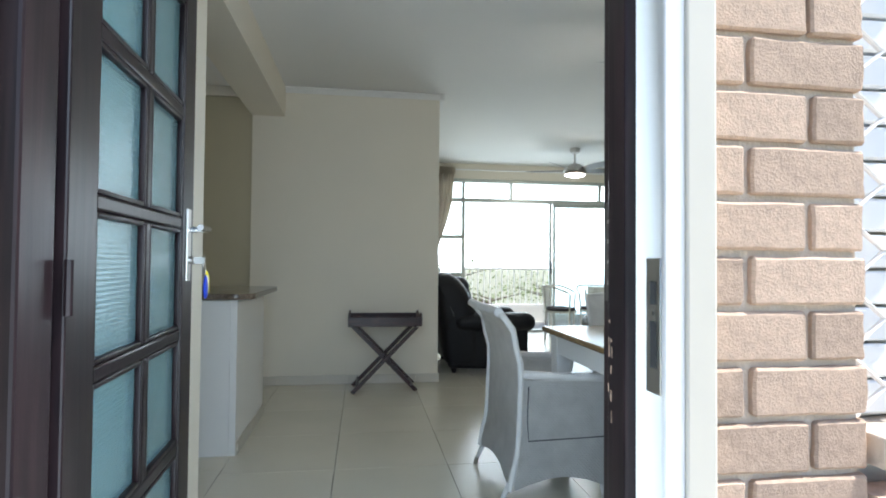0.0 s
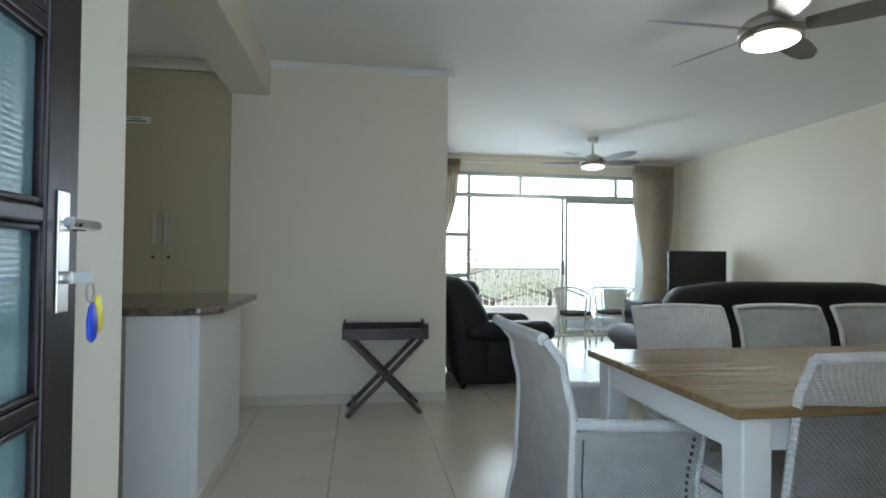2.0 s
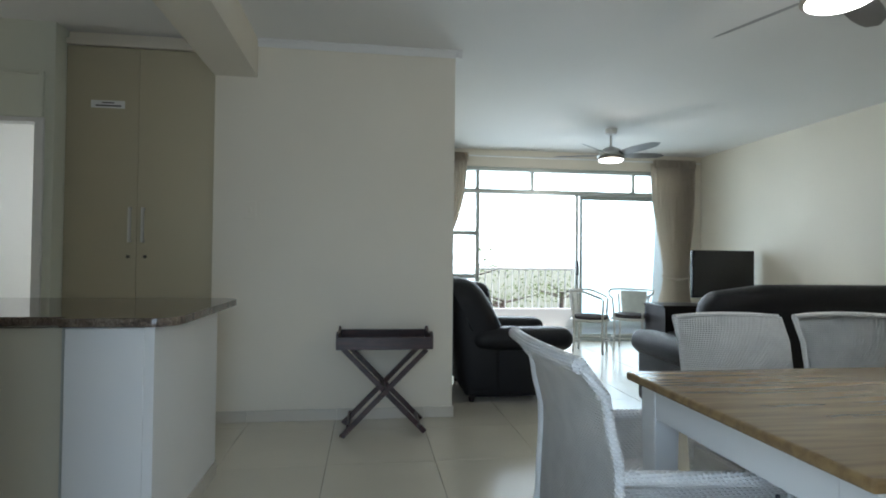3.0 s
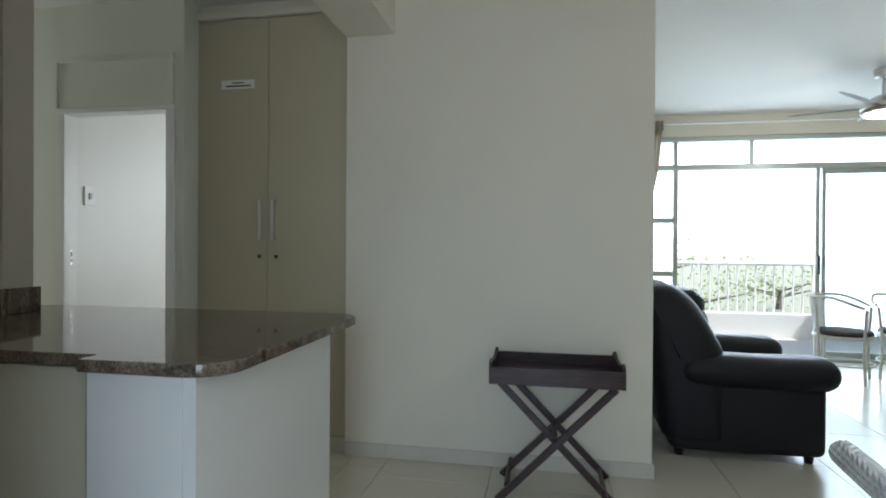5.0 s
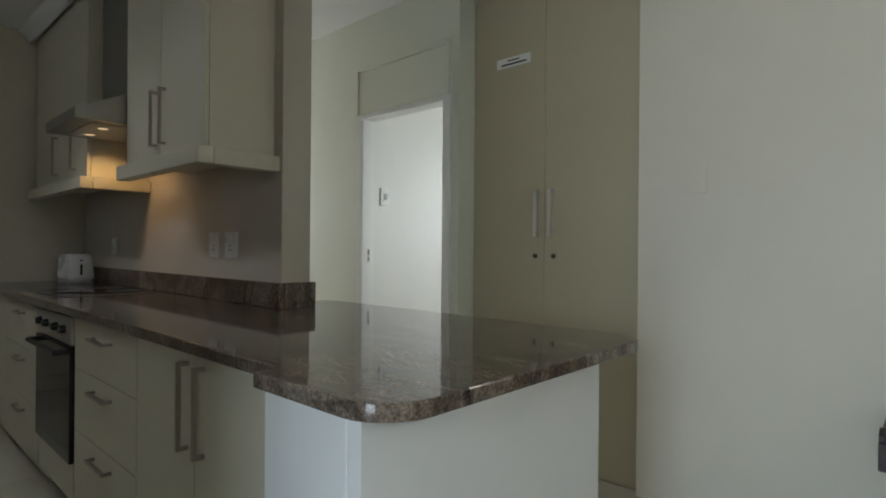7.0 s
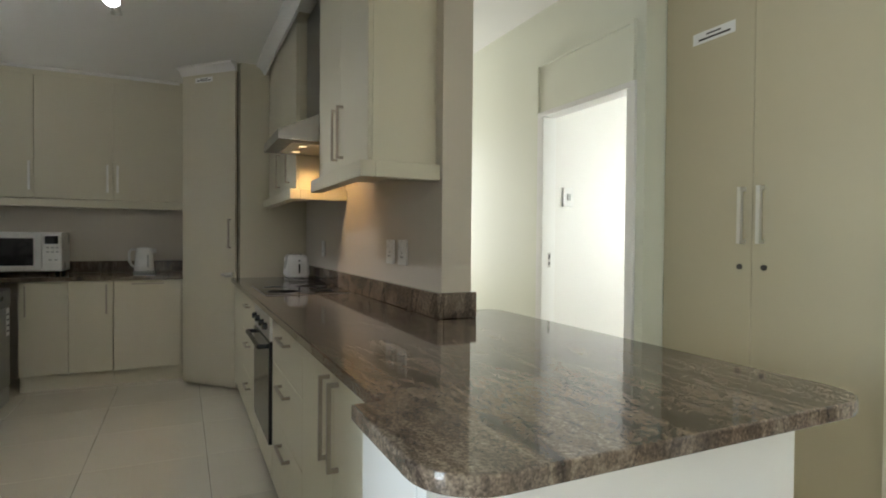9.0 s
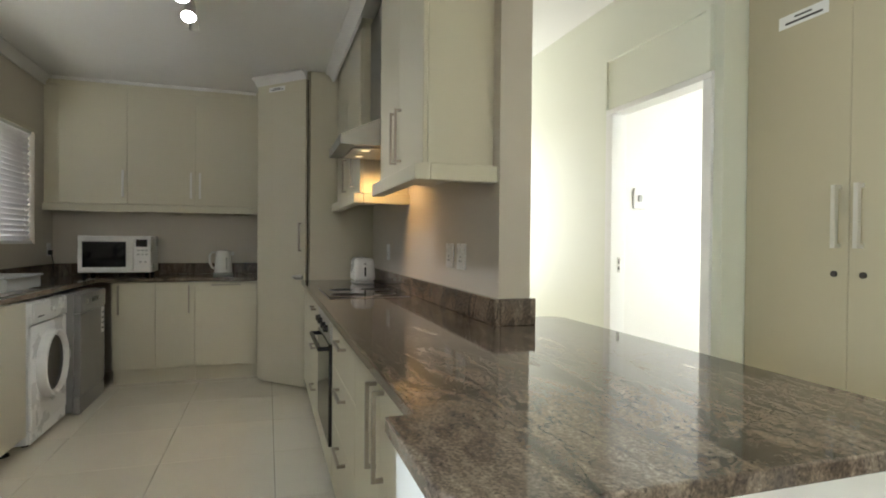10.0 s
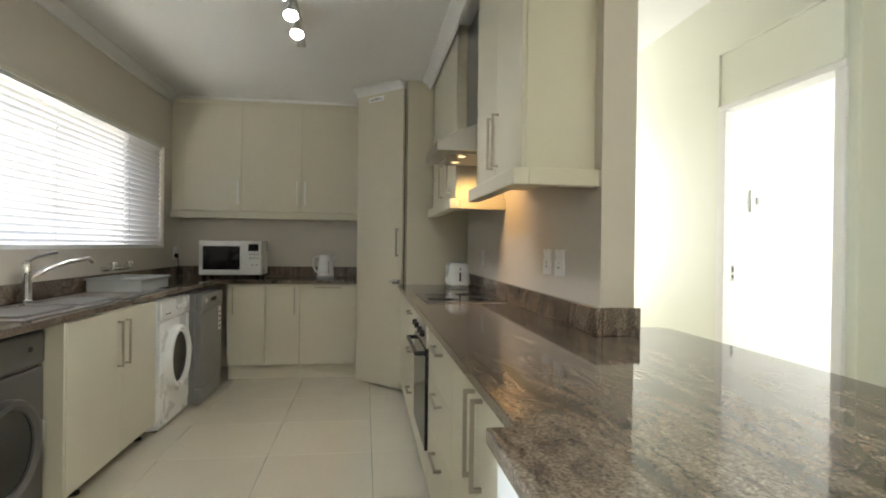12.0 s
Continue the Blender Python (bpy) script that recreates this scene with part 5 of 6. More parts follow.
def ceiling_fan(at, turn):
    c = thing("ceiling_fan", (0, 0, 0), "brushed steel ceiling fan with a lit round lamp", "ceiling fan", "ceiling fans")
    bm = bmesh.new()
    lathe(bm, [(0.03, -0.075), (0.06, -0.06), (0.068, -0.02), (0.07, -0.001)])
    part("canopy", bm, M_STEEL, c, local=True)
    bm = bmesh.new()
    rod(bm, (0, 0, -0.22), (0, 0, -0.07), 0.013, 0.013, 12)
    part("down_rod", bm, M_STEEL, c, local=True)
    bm = bmesh.new()
    lathe(bm, [(0.02, -0.2), (0.06, -0.215), (0.12, -0.25), (0.15, -0.28), (0.155, -0.315), (0.14, -0.325)])
    part("motor", bm, M_STEEL, c, local=True)
    bm = bmesh.new()
    lathe(bm, [(0.143, -0.325), (0.15, -0.327), (0.15, -0.35), (0.135, -0.355)])
    part("lamp_ring", bm, M_BRONZE, c, local=True)
    bm = bmesh.new()
    lathe(bm, [(0.132, -0.351), (0.13, -0.363), (0.11, -0.374), (0.06, -0.381), (0.005, -0.383)])
    part("diffuser", bm, M_LAMP, c, local=True)
    for k in range(5):
        bm = bmesh.new()
        top, rows = 0.2, []
        for i in range(9):
            s = i / 8
            r = 0.15 + 0.52 * s
            wd = 0.036 + 0.026 * math.sin(math.pi * min(1, s * 0.9 + 0.1)) - (0.03 if i == 8 else 0)
            rows.append([bm.verts.new((r, wd * q, -0.295 - 0.34 * wd * q + 0.02 * s)) for q in (-1, -0.5, 0, 0.5, 1)])
        for a, b in zip(rows, rows[1:]):
            for q in range(4):
                bm.faces.new((a[q], a[q + 1], b[q + 1], b[q]))
        bmesh.ops.solidify(bm, geom=bm.faces[:], thickness=0.007)
        bmesh.ops.recalc_face_normals(bm, faces=bm.faces)
        bmesh.ops.rotate(bm, verts=bm.verts, cent=(0, 0, 0), matrix=Matrix.Rotation(radians(turn + 72 * k), 3, "Z"))
        part("blade", bm, M_SILVER, c, local=True)
    c.location = at
    bulb("fan_lamp", (at[0], at[1], at[2] - 0.45), 6.5, (1.0, 0.93, 0.82), 0.1)
    return c


ceiling_fan((2.265, 3.4, CEIL), 32)
ceiling_fan((2.97, 7.2, CEIL), 4)

# sliding door
SY = 8.68
c = thing("sliding_door", (2.9, SY, 0), "wide aluminium sliding door with transom panes", "sliding door", kind="structure")


def rail(name, *b):
    return part(name, B(b, r=0.003, seg=1), M_ALU, c)


rail("head", 1.28, 4.62, SY - 0.05, SY + 0.05, 2.35, 2.4)
rail("transom", 1.28, 4.62, SY - 0.05, SY + 0.05, 2.04, 2.1)
rail("threshold", 1.28, 4.62, SY - 0.06, SY + 0.06, 0.001, 0.035)
for x in (1.28, 1.7, 2.47, 3.95, 4.58):
    if x in (1.28, 1.7, 4.58):
        rail("post", x, x + 0.05, SY - 0.045, SY + 0.045, 0.036, 2.039)
    rail("transom_post", x, x + 0.045, SY - 0.045, SY + 0.045, 2.101, 2.349)
for z in (0.5, 0.87, 1.46):
    rail("side_rail", 1.331, 1.699, SY - 0.03, SY + 0.03, z, z + 0.06)
rail("door_stile", 3.12, 3.16, SY - 0.04, SY - 0.005, 0.036, 2.039)
rail("door_stile", 3.2, 3.24, SY + 0.005, SY + 0.04, 0.036, 2.039)
rail("door_stile", 4.53, 4.575, SY + 0.005, SY + 0.04, 0.036, 2.039)
rail("door_rail", 3.241, 4.529, SY + 0.005, SY + 0.04, 0.036, 0.1)
rail("door_rail", 3.241, 4.529, SY + 0.005, SY + 0.04, 1.985, 2.038)
h = part("door_handle", B((3.125, 3.155, SY - 0.075, SY - 0.041, 0.92, 1.12), r=0.006), M_BLACKP, c)
p = part("pane", B((3.241, 4.529, SY + 0.018, SY + 0.023, 0.1, 1.985)), M_FROST, c, "hazy sliding pane")
p.visible_shadow = False
for x0, x1, z0, z1 in ((1.331, 1.699, 0.036, 0.499), (1.331, 1.699, 0.561, 0.869), (1.331, 1.699, 0.931, 1.459), (1.331, 1.699, 1.521, 2.039), (1.326, 1.699, 2.101, 2.349), (1.746, 2.469, 2.101, 2.349), (2.516, 3.949, 2.101, 2.349), (3.996, 4.579, 2.101, 2.349)):
    p = part("pane", B((x0, x1, SY - 0.002, SY + 0.002, z0, z1)), M_PANE, c)
    p.visible_shadow = False


def curtain(x0, x1, y, waist, label):
    """A pleated curtain gathered to its tieback at waist (x0, x1, z)."""
    c = thing("curtain", ((x0 + x1) / 2, y, 0), label, "curtain", "curtains")
    bm = bmesh.new()
    nx, nz, folds = 90, 26, 11
    rows = []
    for j in range(nz + 1):
        z = 0.02 + (2.5 - 0.02) * j / nz
        wx0, wx1, wz = waist
        k = math.exp(-((z - wz) / (0.75 if z > wz else 0.5)) ** 2)
        a, b = x0 + (wx0 - x0) * k, x1 + (wx1 - x1) * k
        amp = 0.05 * (1 - 0.5 * k)
        rows.append([bm.verts.new((a + (b - a) * i / nx, y + amp * math.sin(2 * math.pi * folds * i / nx + 0.6 * math.sin(3 * z)), z)) for i in range(nx + 1)])
    for a, b in zip(rows, rows[1:]):
        for i in range(nx):
            bm.faces.new((a[i], a[i + 1], b[i + 1], b[i]))
    bmesh.ops.solidify(bm, geom=bm.faces[:], thickness=0.003)
    part("cloth", bm, M_CURT, c, smooth=60)
    bm = bmesh.new()
    nx = 60
    rows = []
    for z in (2.44, 2.48, 2.55):
        rows.append([bm.verts.new((x0 + (x1 - x0) * i / nx, y - 0.042 + 0.012 * math.sin(2 * math.pi * 18 * i / nx), z)) for i in range(nx + 1)])
    for a, b in zip(rows, rows[1:]):
        for i in range(nx):
            bm.faces.new((a[i], a[i + 1], b[i + 1], b[i]))
    bmesh.ops.solidify(bm, geom=bm.faces[:], thickness=0.004)
    part("heading", bm, M_CURT, c, smooth=60)
    bm = bmesh.new()
    wx0, wx1, wz = waist
    tube(bm, [(wx0 - 0.02, y, wz + 0.03), (wx0, y - 0.05, wz), ((wx0 + wx1) / 2, y - 0.06, wz - 0.025), (wx1, y - 0.05, wz), (wx1 + 0.03, y + 0.03, wz + 0.05)], 0.013, 8)
    part("tieback", bm, M_CURT, c)
    return c


curtain(4.17, 4.82, 8.5, (4.35, 4.73, 0.9), "beige pleated curtain tied back beside the sliding door")
curtain(1.0, 1.56, 8.5, (1.05, 1.25, 0.98), "beige pleated curtain tied back at the wall")
bm = bmesh.new()
rod(bm, (0.95, 8.5, 2.52), (4.9, 8.5, 2.52), 0.011, 0.011, 10)
solid("trim_curtain_rail", bm, M_WHITE, "white curtain rail over the sliding door", "curtain rail")


def cane_chair(m):
    """A cane tub chair with a bent back hoop. Local: faces +y."""
    c = thing("cane_chair", (0, 0, 0), "white cane tub chair with a dark patterned cushion", "cane chair", "cane chairs by the sliding door")
    bm = bmesh.new()
    pts = [(0.27 * math.cos(radians(a)), 0.26 * math.sin(radians(a)), 0.76 - 0.1 * max(0, math.sin(radians(a)) + 0.25) ** 1.2) for a in range(40, -221, -13)]
    tube(bm, pts, 0.014, 8)
    part("back_hoop", bm, M_CANE, c, local=True)
    bm = bmesh.new()
    rows = [[bm.verts.new((r * math.cos(radians(a)), r * math.sin(radians(a)), z)) for a in range(-130, -49, 8)] for r, z in ((0.22, 0.44), (0.25, 0.6), (0.262, 0.74))]
    for a, b in zip(rows, rows[1:]):
        for i in range(len(a) - 1):
            bm.faces.new((a[i], a[i + 1], b[i + 1], b[i]))
    bmesh.ops.solidify(bm, geom=bm.faces[:], thickness=0.006)
    part("woven_back", bm, M_CANE, c, local=True)
    bm = bmesh.new()
    lathe(bm, [(0.235, 0.385), (0.245, 0.4), (0.235, 0.415), (0.05, 0.415)], n=28)
    part("seat_ring", bm, M_CANE, c, local=True)
    bm = bmesh.new()
    lathe(bm, [(0.2, 0.416), (0.225, 0.43), (0.215, 0.455), (0.1, 0.47), (0.01, 0.47)], n=28)
    part("cushion", bm, M_CUSH, c, "dark patterned seat cushion", local=True)
    for a in (45, 135, 225, 315):
        x, y = math.cos(radians(a)), math.sin(radians(a))
        bm = bmesh.new()
        top = 0.7 if y < 0 else 0.66
        tube(bm, [(0.25 * x, 0.25 * y, 0.001), (0.235 * x, 0.235 * y, 0.2), (0.24 * x, 0.24 * y, 0.42), (0.27 * x, 0.26 * y, top)], 0.013, 8)
        part("leg", bm, M_CANE, c, local=True)
    bm = bmesh.new()
    tube(bm, [(0.235 * math.cos(radians(a)), 0.235 * math.sin(radians(a)), 0.16) for a in range(0, 361, 20)], 0.008, 6)
    part("stretcher", bm, M_CANE, c, local=True)
    c.matrix_world = m
    return c


cane_chair(pose(2.99, 7.8, 0, 0, 0, -122))
cane_chair(pose(3.58, 7.92, 0, 0, 0, 143))

# ---- balcony and garden ----
c = thing("balcony_railing", (2.9, 10.4, 0), "white painted balcony railing with upright bars", "railing")
bm = bmesh.new()
rod(bm, (0.5, 10.4, 0.98), (5.2, 10.4, 0.98), 0.025, 0.025, 10)
part("top_rail", bm, M_WHITE, c)
part("kerb", B((0.5, 5.2, 10.33, 10.47, -0.02, 0.3)), M_WHITEP, c, "low painted wall")
for k in range(40):
    bm = bmesh.new()
    x = 0.58 + 0.117 * k
    rod(bm, (x, 10.4, 0.301), (x, 10.4, 0.96), 0.011, 0.011, 6)
    part("bar", bm, M_WHITE, c)


def shrub(at, h, spread, seed):
    c = thing("garden_tree", at, "leafy green garden tree beyond the balcony", "tree", "garden trees")
    rnd = random.Random(seed)
    bm = bmesh.new()
    rod(bm, (0, 0, 0), (0.05, 0.03, h * 0.55), 0.07, 0.03, 8)
    tips = []
    for k in range(9):
        a, t = rnd.uniform(0, 6.28), rnd.uniform(0.3, 1.0)
        z0 = h * rnd.uniform(0.25, 0.55)
        tip = (spread * t * math.cos(a), spread * t * math.sin(a), z0 + h * rnd.uniform(0.15, 0.45))
        rod(bm, (0.03, 0.02, z0), tip, 0.025, 0.008, 5)
        tips.append(tip)
    part("trunk", bm, M_BARK, c, local=True)
    vs, fs = [], []
    for tip in tips:
        for k in range(48):
            d = Vector((rnd.gauss(0, 1), rnd.gauss(0, 1), rnd.gauss(0, 0.8))) * spread * 0.22
            p = Vector(tip) + d
            u = Vector((rnd.uniform(-1, 1), rnd.uniform(-1, 1), rnd.uniform(-1, 1))).normalized()
            w = u.cross(Vector((rnd.uniform(-1, 1), rnd.uniform(-1, 1), 0.4))).normalized()
            L, W = rnd.uniform(0.07, 0.13), rnd.uniform(0.025, 0.045)
            n = len(vs)
            vs += [p - u * L / 2, p + w * W / 2, p + u * L / 2, p - w * W / 2]
            fs.append((n, n + 1, n + 2, n + 3))
    me = bpy.data.meshes.new("crown")
    me.from_pydata([tuple(v) for v in vs], [], fs)
    me.materials.append(M_LEAF)
    o = new("crown", me)
    o.parent = c
    return c


for k, (x, y, h, s) in enumerate(((2.1, 12.8, 1.9, 1.1), (3.3, 13.6, 0.65, 0.9), (1.1, 15.0, 1.6, 1.4), (5.4, 15.5, 0.8, 1.2))):
    shrub((x, y, -0.16), h, s, 10 + k)

# ---- entrance ----
c = thing("door_frame", (0.13, 1.12, 0), "dark stained wooden entrance door frame with worn edges", "door frame", kind="structure")
part("jamb", B((-0.46, -0.36, 0.99, 1.05, 0, 2.13), (-0.4, -0.305, 1.052, 1.15, 0, 2.1), r=0.006), M_DWOOD, c)
part("jamb", B((0.592, 0.7, 1.042, 1.108, 0, 2.1), (0.645, 0.7, 1.1081, 1.24, 0, 2.1), r=0.005), M_DWOOD, c)
part("head", B((-0.304, 0.591, 1.06, 1.17, 2.045, 2.11), r=0.004), M_DWOOD, c)
part("reveal", B((0.69, 0.7005, 1.2405, 1.325, 0, 2.1)), M_WALL, c)
kp = part("lock_keep", B((0.642, 0.6448, 1.195, 1.225, 1.02, 1.21), r=0.001, seg=1), M_DARKST, c, "worn dark steel lock keep")
for z0, z1 in ((1.05, 1.058), (1.09, 1.098), (1.13, 1.138), (1.168, 1.176)):
    part("keep_slot", B((0.6414, 0.6419, 1.206, 1.213, z0, z1)), M_STEEL, kp)
rnd = random.Random(5)
for k in range(9):
    z, y = rnd.uniform(0.82, 1.0), rnd.uniform(1.085, 1.1)
    part("chip", B((0.5908, 0.5918, y, y + rnd.uniform(0.002, 0.006), z, z + rnd.uniform(0.004, 0.022)), r=0.0005, seg=1), M_CHIP, c, "chipped bare wood")

c = thing("entrance_door", (-0.3, 1.16, 0), "open dark wooden entrance door with reeded glass panes", "door")
HX, HY, LEN, TH = -0.318, 1.165, 0.8, 0.042
dm = Matrix.Translation((HX, HY, 0)) @ Matrix.Rotation(radians(92.9), 4, "Z")


def leaf(u0, u1, z0, z1, d0=-TH / 2, d1=TH / 2, r=0.0):
    bm = B((u0, u1, d0, d1, z0, z1), r=r)
    bmesh.ops.transform(bm, matrix=dm, verts=bm.verts)
    return bm


part("stile", leaf(0, 0.115, 0.012, 2.03, r=0.004), M_DWOOD, c)
part("stile", leaf(LEN - 0.115, LEN, 0.012, 2.03, r=0.004), M_DWOOD, c)
rows = [0.25, 0.565, 0.88, 1.195, 1.51, 1.825]
part("bottom_rail", leaf(0.1152, LEN - 0.1152, 0.012, 0.25, r=0.003), M_DWOOD, c)
part("top_rail", leaf(0.1152, LEN - 0.1152, 1.825, 2.03, r=0.003), M_DWOOD, c)
for z in rows[1:-1]:
    part("glazing_bar", leaf(0.1152, LEN - 0.1152, z - 0.016, z + 0.016, -0.019, 0.019, 0.006), M_DWOOD, c)
mid = LEN / 2
for z0, z1 in zip(rows, rows[1:]):
    a, b = z0 + 0.0165, z1 - 0.0165
    if z0 == rows[0]:
        a = z0 + 0.001
    if z1 == rows[-1]:
        b = z1 - 0.001
    part("mullion", leaf(mid - 0.016, mid + 0.016, a, b, -0.019, 0.019, 0.006), M_DWOOD, c)
    for u0, u1 in ((0.1155, mid - 0.0163), (mid + 0.0163, LEN - 0.1155)):
        part("pane", leaf(u0, u1, a, b, -0.003, 0.003), M_REED, c)
        for s in (-1, 1):
            d0, d1 = sorted((s * 0.0032, s * 0.018))
            bm = leaf(u0, u0 + 0.011, a, b, d0, d1, 0.003)
            for q in (leaf(u1 - 0.011, u1, a, b, d0, d1, 0.003), leaf(u0 + 0.0112, u1 - 0.0112, a, a + 0.011, d0, d1, 0.003), leaf(u0 + 0.0112, u1 - 0.0112, b - 0.011, b, d0, d1, 0.003)):
                me = bpy.data.meshes.new("tmp")
                q.to_mesh(me)
                bm.from_mesh(me)
                bpy.data.meshes.remove(me)
                q.free()
            part("bead", bm, M_DWOOD, c)
for s in (-1,):
    d0, d1 = sorted((s * (TH / 2 + 0.0002), s * (TH / 2 + 0.006)))
    pl = part("handle_plate", leaf(LEN - 0.085, LEN - 0.045, 1.03, 1.24, d0, d1, 0.002), M_STEEL, c)
    bm = bmesh.new()
    o = s * (TH / 2 + 0.006)
    tube(bm, [(LEN - 0.065, o, 1.18), (LEN - 0.065, o + s * 0.045, 1.18), (LEN - 0.08, o + s * 0.055, 1.18), (LEN - 0.18, o + s * 0.055, 1.18)], 0.009, 8)
    bmesh.ops.transform(bm, matrix=dm, verts=bm.verts)
    part("lever", bm, M_CHROME, pl)
    bm = bmesh.new()
    rod(bm, (LEN - 0.065, o, 1.09), (LEN - 0.065, o + s * 0.012, 1.09), 0.011, 0.011, 12)
    bmesh.ops.transform(bm, matrix=dm, verts=bm.verts)
    part("lock_cylinder", bm, M_STEEL, pl)
part("edge_plate", leaf(LEN + 0.0002, LEN + 0.002, 1.0, 1.25, -0.011, 0.011), M_STEEL, c)
for z in (0.2, 1.0, 1.8):
    bm = bmesh.new()
    rod(bm, (-0.004, -TH / 2 - 0.006, z), (-0.004, -TH / 2 - 0.006, z + 0.09), 0.007, 0.007, 8)
    bmesh.ops.transform(bm, matrix=dm, verts=bm.verts)
    part("hinge", bm, M_DWOOD, c)
k = thing("door_keys", dm @ Vector((LEN - 0.065, -0.05, 1.08)), "bunch of keys with blue and yellow tags in the lock", "keys")


def on_leaf(bm):
    bmesh.ops.transform(bm, matrix=dm, verts=bm.verts)
    return bm


ky = -TH / 2 - 0.02
part("key", on_leaf(B((LEN - 0.067, LEN - 0.063, ky - 0.03, ky + 0.0, 1.08, 1.1))), M_STEEL, k)
bm = bmesh.new()
tube(bm, [(LEN - 0.065 + 0.016 * math.cos(a / 8 * 6.284), ky - 0.028, 1.065 + 0.018 * math.sin(a / 8 * 6.284)) for a in range(9)], 0.0018, 6)
part("key_ring", on_leaf(bm), M_STEEL, k)
bm = bmesh.new()
lathe(bm, [(0.004, 0.0), (0.016, 0.008), (0.019, 0.035), (0.013, 0.06), (0.004, 0.07)], n=16)
for v in bm.verts:
    v.co.y *= 0.35
bmesh.ops.translate(bm, verts=bm.verts, vec=(LEN - 0.07, ky - 0.034, 0.978))
part("key_tag", on_leaf(bm), M_BLUE, k, "blue plastic key tag")
bm = bmesh.new()
lathe(bm, [(0.004, 0.0), (0.016, 0.006), (0.018, 0.04), (0.012, 0.062), (0.004, 0.068)], n=16)
for v in bm.verts:
    v.co.y *= 0.35
bmesh.ops.translate(bm, verts=bm.verts, vec=(LEN - 0.036, ky - 0.03, 0.99))
part("key_tag", on_leaf(bm), M_YELLOW, k, "yellow plastic key tag")

# security gate frame and brick pier
c = thing("gate_frame", (0.62, 1.02, 0), "white and beige steel security gate frame with a lock slot", "gate frame", kind="structure")
part("channel", B((0.609, 0.633, 0.951, 1.041, 0, 2.12), r=0.002, seg=1), M_WHITE, c)
part("channel_lip", B((0.601, 0.633, 0.94, 0.9505, 0, 2.12), r=0.002, seg=1), M_WHITE, c)
part("post", B((0.6335, 0.682, 0.937, 1.041, 0, 2.12), r=0.004), M_BEIGE, c)
sl = part("lock_slot", B((0.6065, 0.6088, 0.962, 1.003, 0.897, 1.1), r=0.001, seg=1), M_STEEL, c)
part("slot_hole", B((0.6058, 0.6064, 0.972, 0.99, 1.03, 1.065)), M_INK, sl)
part("slot_hole", B((0.6058, 0.6064, 0.972, 0.99, 0.935, 1.005)), M_INK, sl)
part("slot_hole", B((0.6058, 0.6064, 0.978, 0.984, 1.014, 1.02)), M_INK, sl)

pier = thing("brick_pier", (0.82, 0.98, 0), "pink rough-faced brick pier beside the entrance", "brickwork", kind="structure")
part("mortar", B((0.683, 0.938, 0.968, 1.0595, 0, 2.6), (0.9, 0.938, 1.0596, 1.25, 0, 2.6)), M_MORT, pier, smooth=0)
brick_meshes = {}
for j in range(30):
    z = 0.028 + 0.0835 * j
    spans = ((0.684, 0.742), (0.752, 0.946)) if j % 2 == 0 else ((0.684, 0.846), (0.856, 0.946))
    for x0, x1 in spans:
        key = (round(x1 - x0, 3), j % 3)
        if key not in brick_meshes:
            bm = B((-(x1 - x0) / 2, (x1 - x0) / 2, -0.02, 0.02, -0.0365, 0.0365), r=0.004, seg=1)
            es = [e for e in bm.edges if e.calc_length() > 0.03]
            bmesh.ops.subdivide_edges(bm, edges=es, cuts=3, use_grid_fill=True)
            for v in bm.verts:
                if v.co.y < 0.015:
                    v.co += Vector(noise.noise_vector(v.co * 45 + Vector((j, x0 * 9, 3)))) * 0.0028
            brick_meshes[key] = mesh_of("brick", bm, M_BRICK, 25)
        b = new("brick", brick_meshes[key])
        b.parent = pier
        b.location = Vector(((x0 + x1) / 2 + random.uniform(-0.002, 0.002), 0.976 + random.uniform(-0.002, 0.002), z + 0.0365)) - pier.location

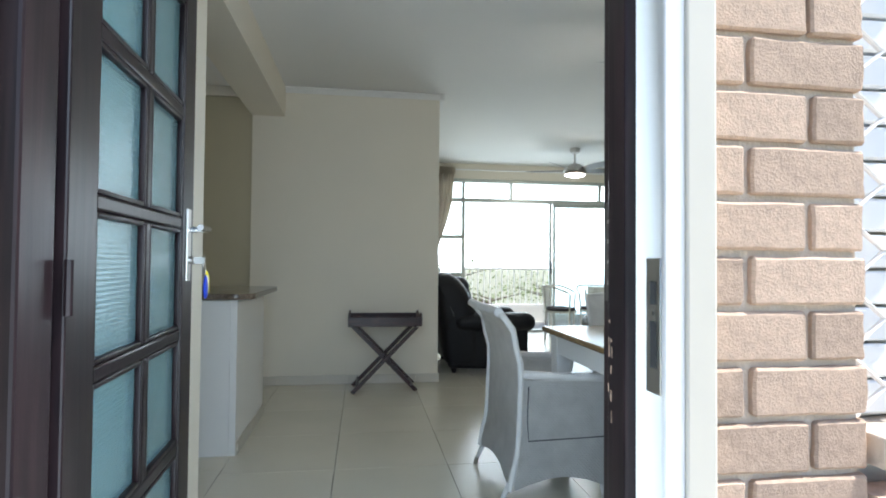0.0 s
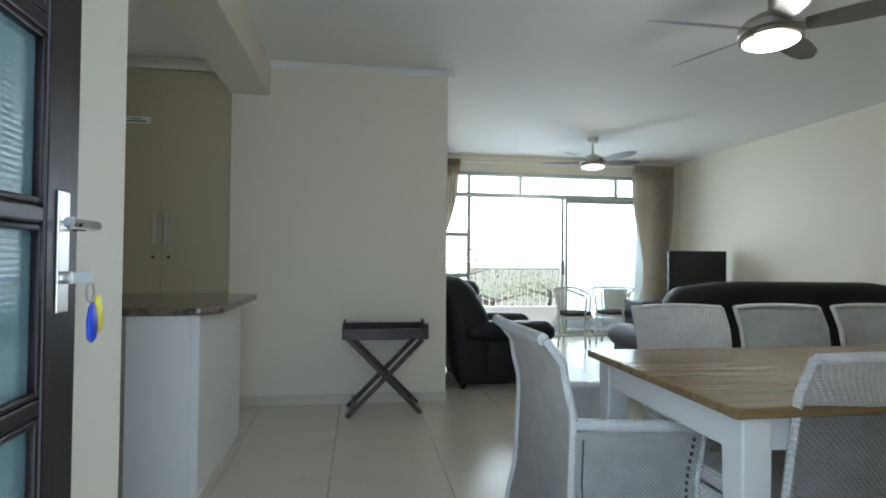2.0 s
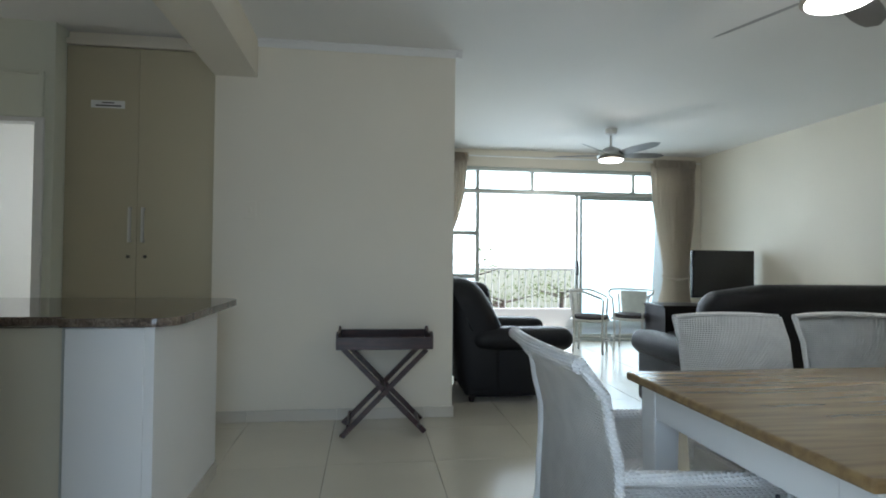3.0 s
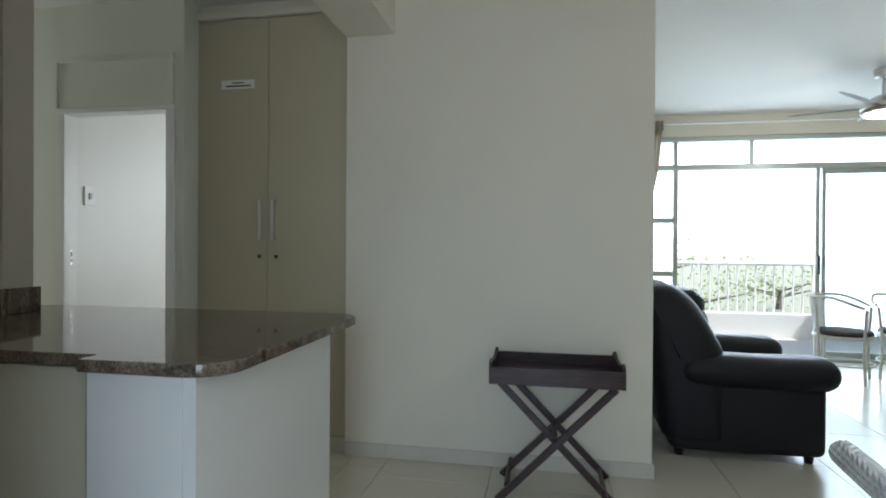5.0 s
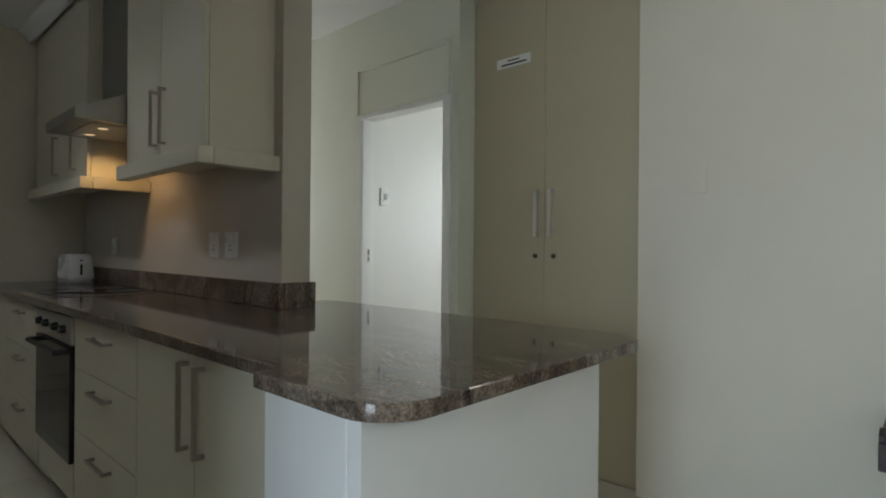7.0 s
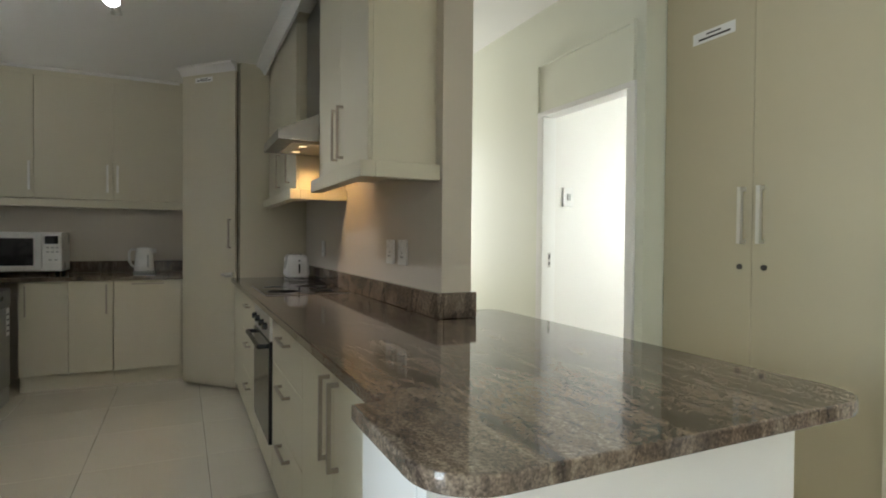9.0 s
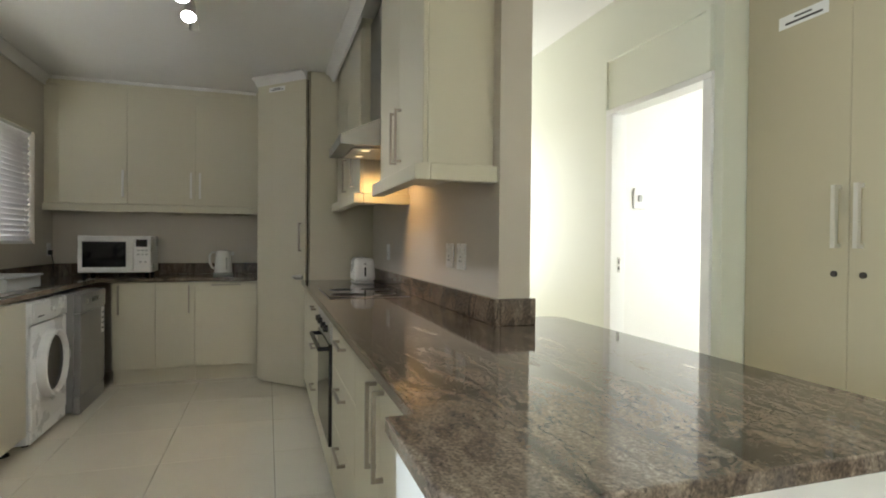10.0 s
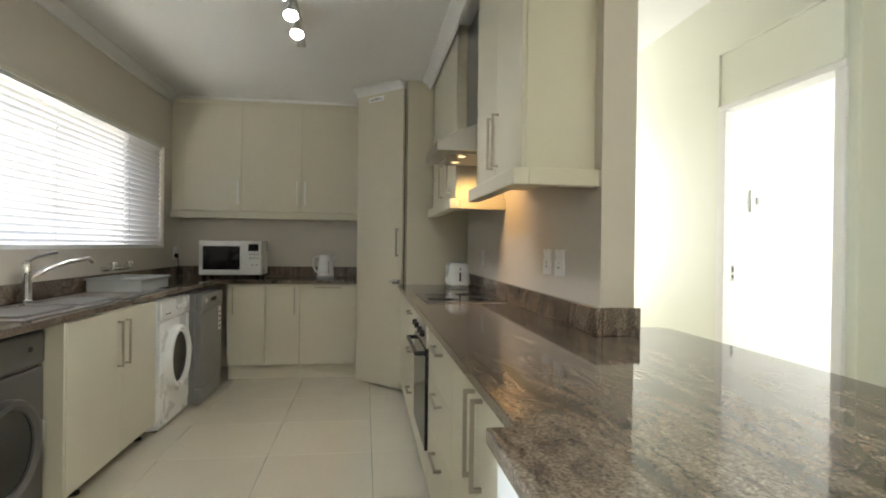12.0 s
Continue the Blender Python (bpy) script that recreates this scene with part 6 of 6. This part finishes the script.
# window beyond the pier with a trellis
w = thing("window_2", (1.6, 1.05, 0.8), "white louvred window beyond the brick pier", "window", kind="structure")
part("window_sill", B((0.96, 2.3, 0.94, 1.058, 0.78, 0.83), r=0.004), M_MORT, w)
for kk in range(24):
    z = 0.84 + 0.062 * kk
    part("louvre", B((0.95, 2.2, 1.028, 1.05, z, z + 0.056), r=0.004, seg=1), M_WHITE, w)
t = thing("security_trellis", (1.6, 1.0, 0.78), "white zigzag steel security trellis before the window", "trellis")
for kk in range(9):
    bm = bmesh.new()
    x = 0.985 + 0.13 * kk
    tube(bm, [(x + 0.05 * (1 if i % 2 else -1) * 0.7, 0.995 + 0.008 * (kk % 2), 0.84 + 0.055 * i) for i in range(28)], 0.0055, 6)
    part("zigzag_bar", bm, M_WHITE, t)
b = solid("wall_sill", B((0.95, 2.4, 0.85, 1.0, -0.15, 0.74)), M_BRICK, "brown brick planter wall under the window", "wall")

# ---- floor tiles ----
FLOOR = bpy.data.objects["floor"]
tile_cache = {}


def lay(x0, x1, y0, y1, ox, oy, s=0.6, g=0.003):
    i0, i1 = math.floor((x0 - ox) / s), math.ceil((x1 - ox) / s)
    j0, j1 = math.floor((y0 - oy) / s), math.ceil((y1 - oy) / s)
    for i in range(i0, i1):
        for j in range(j0, j1):
            a, b = max(x0, ox + i * s), min(x1, ox + (i + 1) * s)
            c, d = max(y0, oy + j * s), min(y1, oy + (j + 1) * s)
            if b - a < 0.02 or d - c < 0.02:
                continue
            w, h = round(b - a, 4), round(d - c, 4)
            if (w, h) not in tile_cache:
                bm = B((-w / 2 + g / 2, w / 2 - g / 2, -h / 2 + g / 2, h / 2 - g / 2, -0.006, 0.0), r=0.0012, seg=1)
                tile_cache[(w, h)] = mesh_of("tile", bm, M_TILE)
            ob = new("tile", tile_cache[(w, h)])
            ob.location = ((a + b) / 2, (c + d) / 2, 0)
            ob.parent = FLOOR


lay(-0.54, 4.98, 1.0, 8.6, 0.04, 3.16)
lay(-1.76, -0.54, 5.1, 5.25, -3.15, 3.24)
lay(-5.6, -0.54, 1.36, 5.1, -3.15, 3.24)
lay(-2.575, -1.84, 5.1, 7.6, -3.15, 3.24)
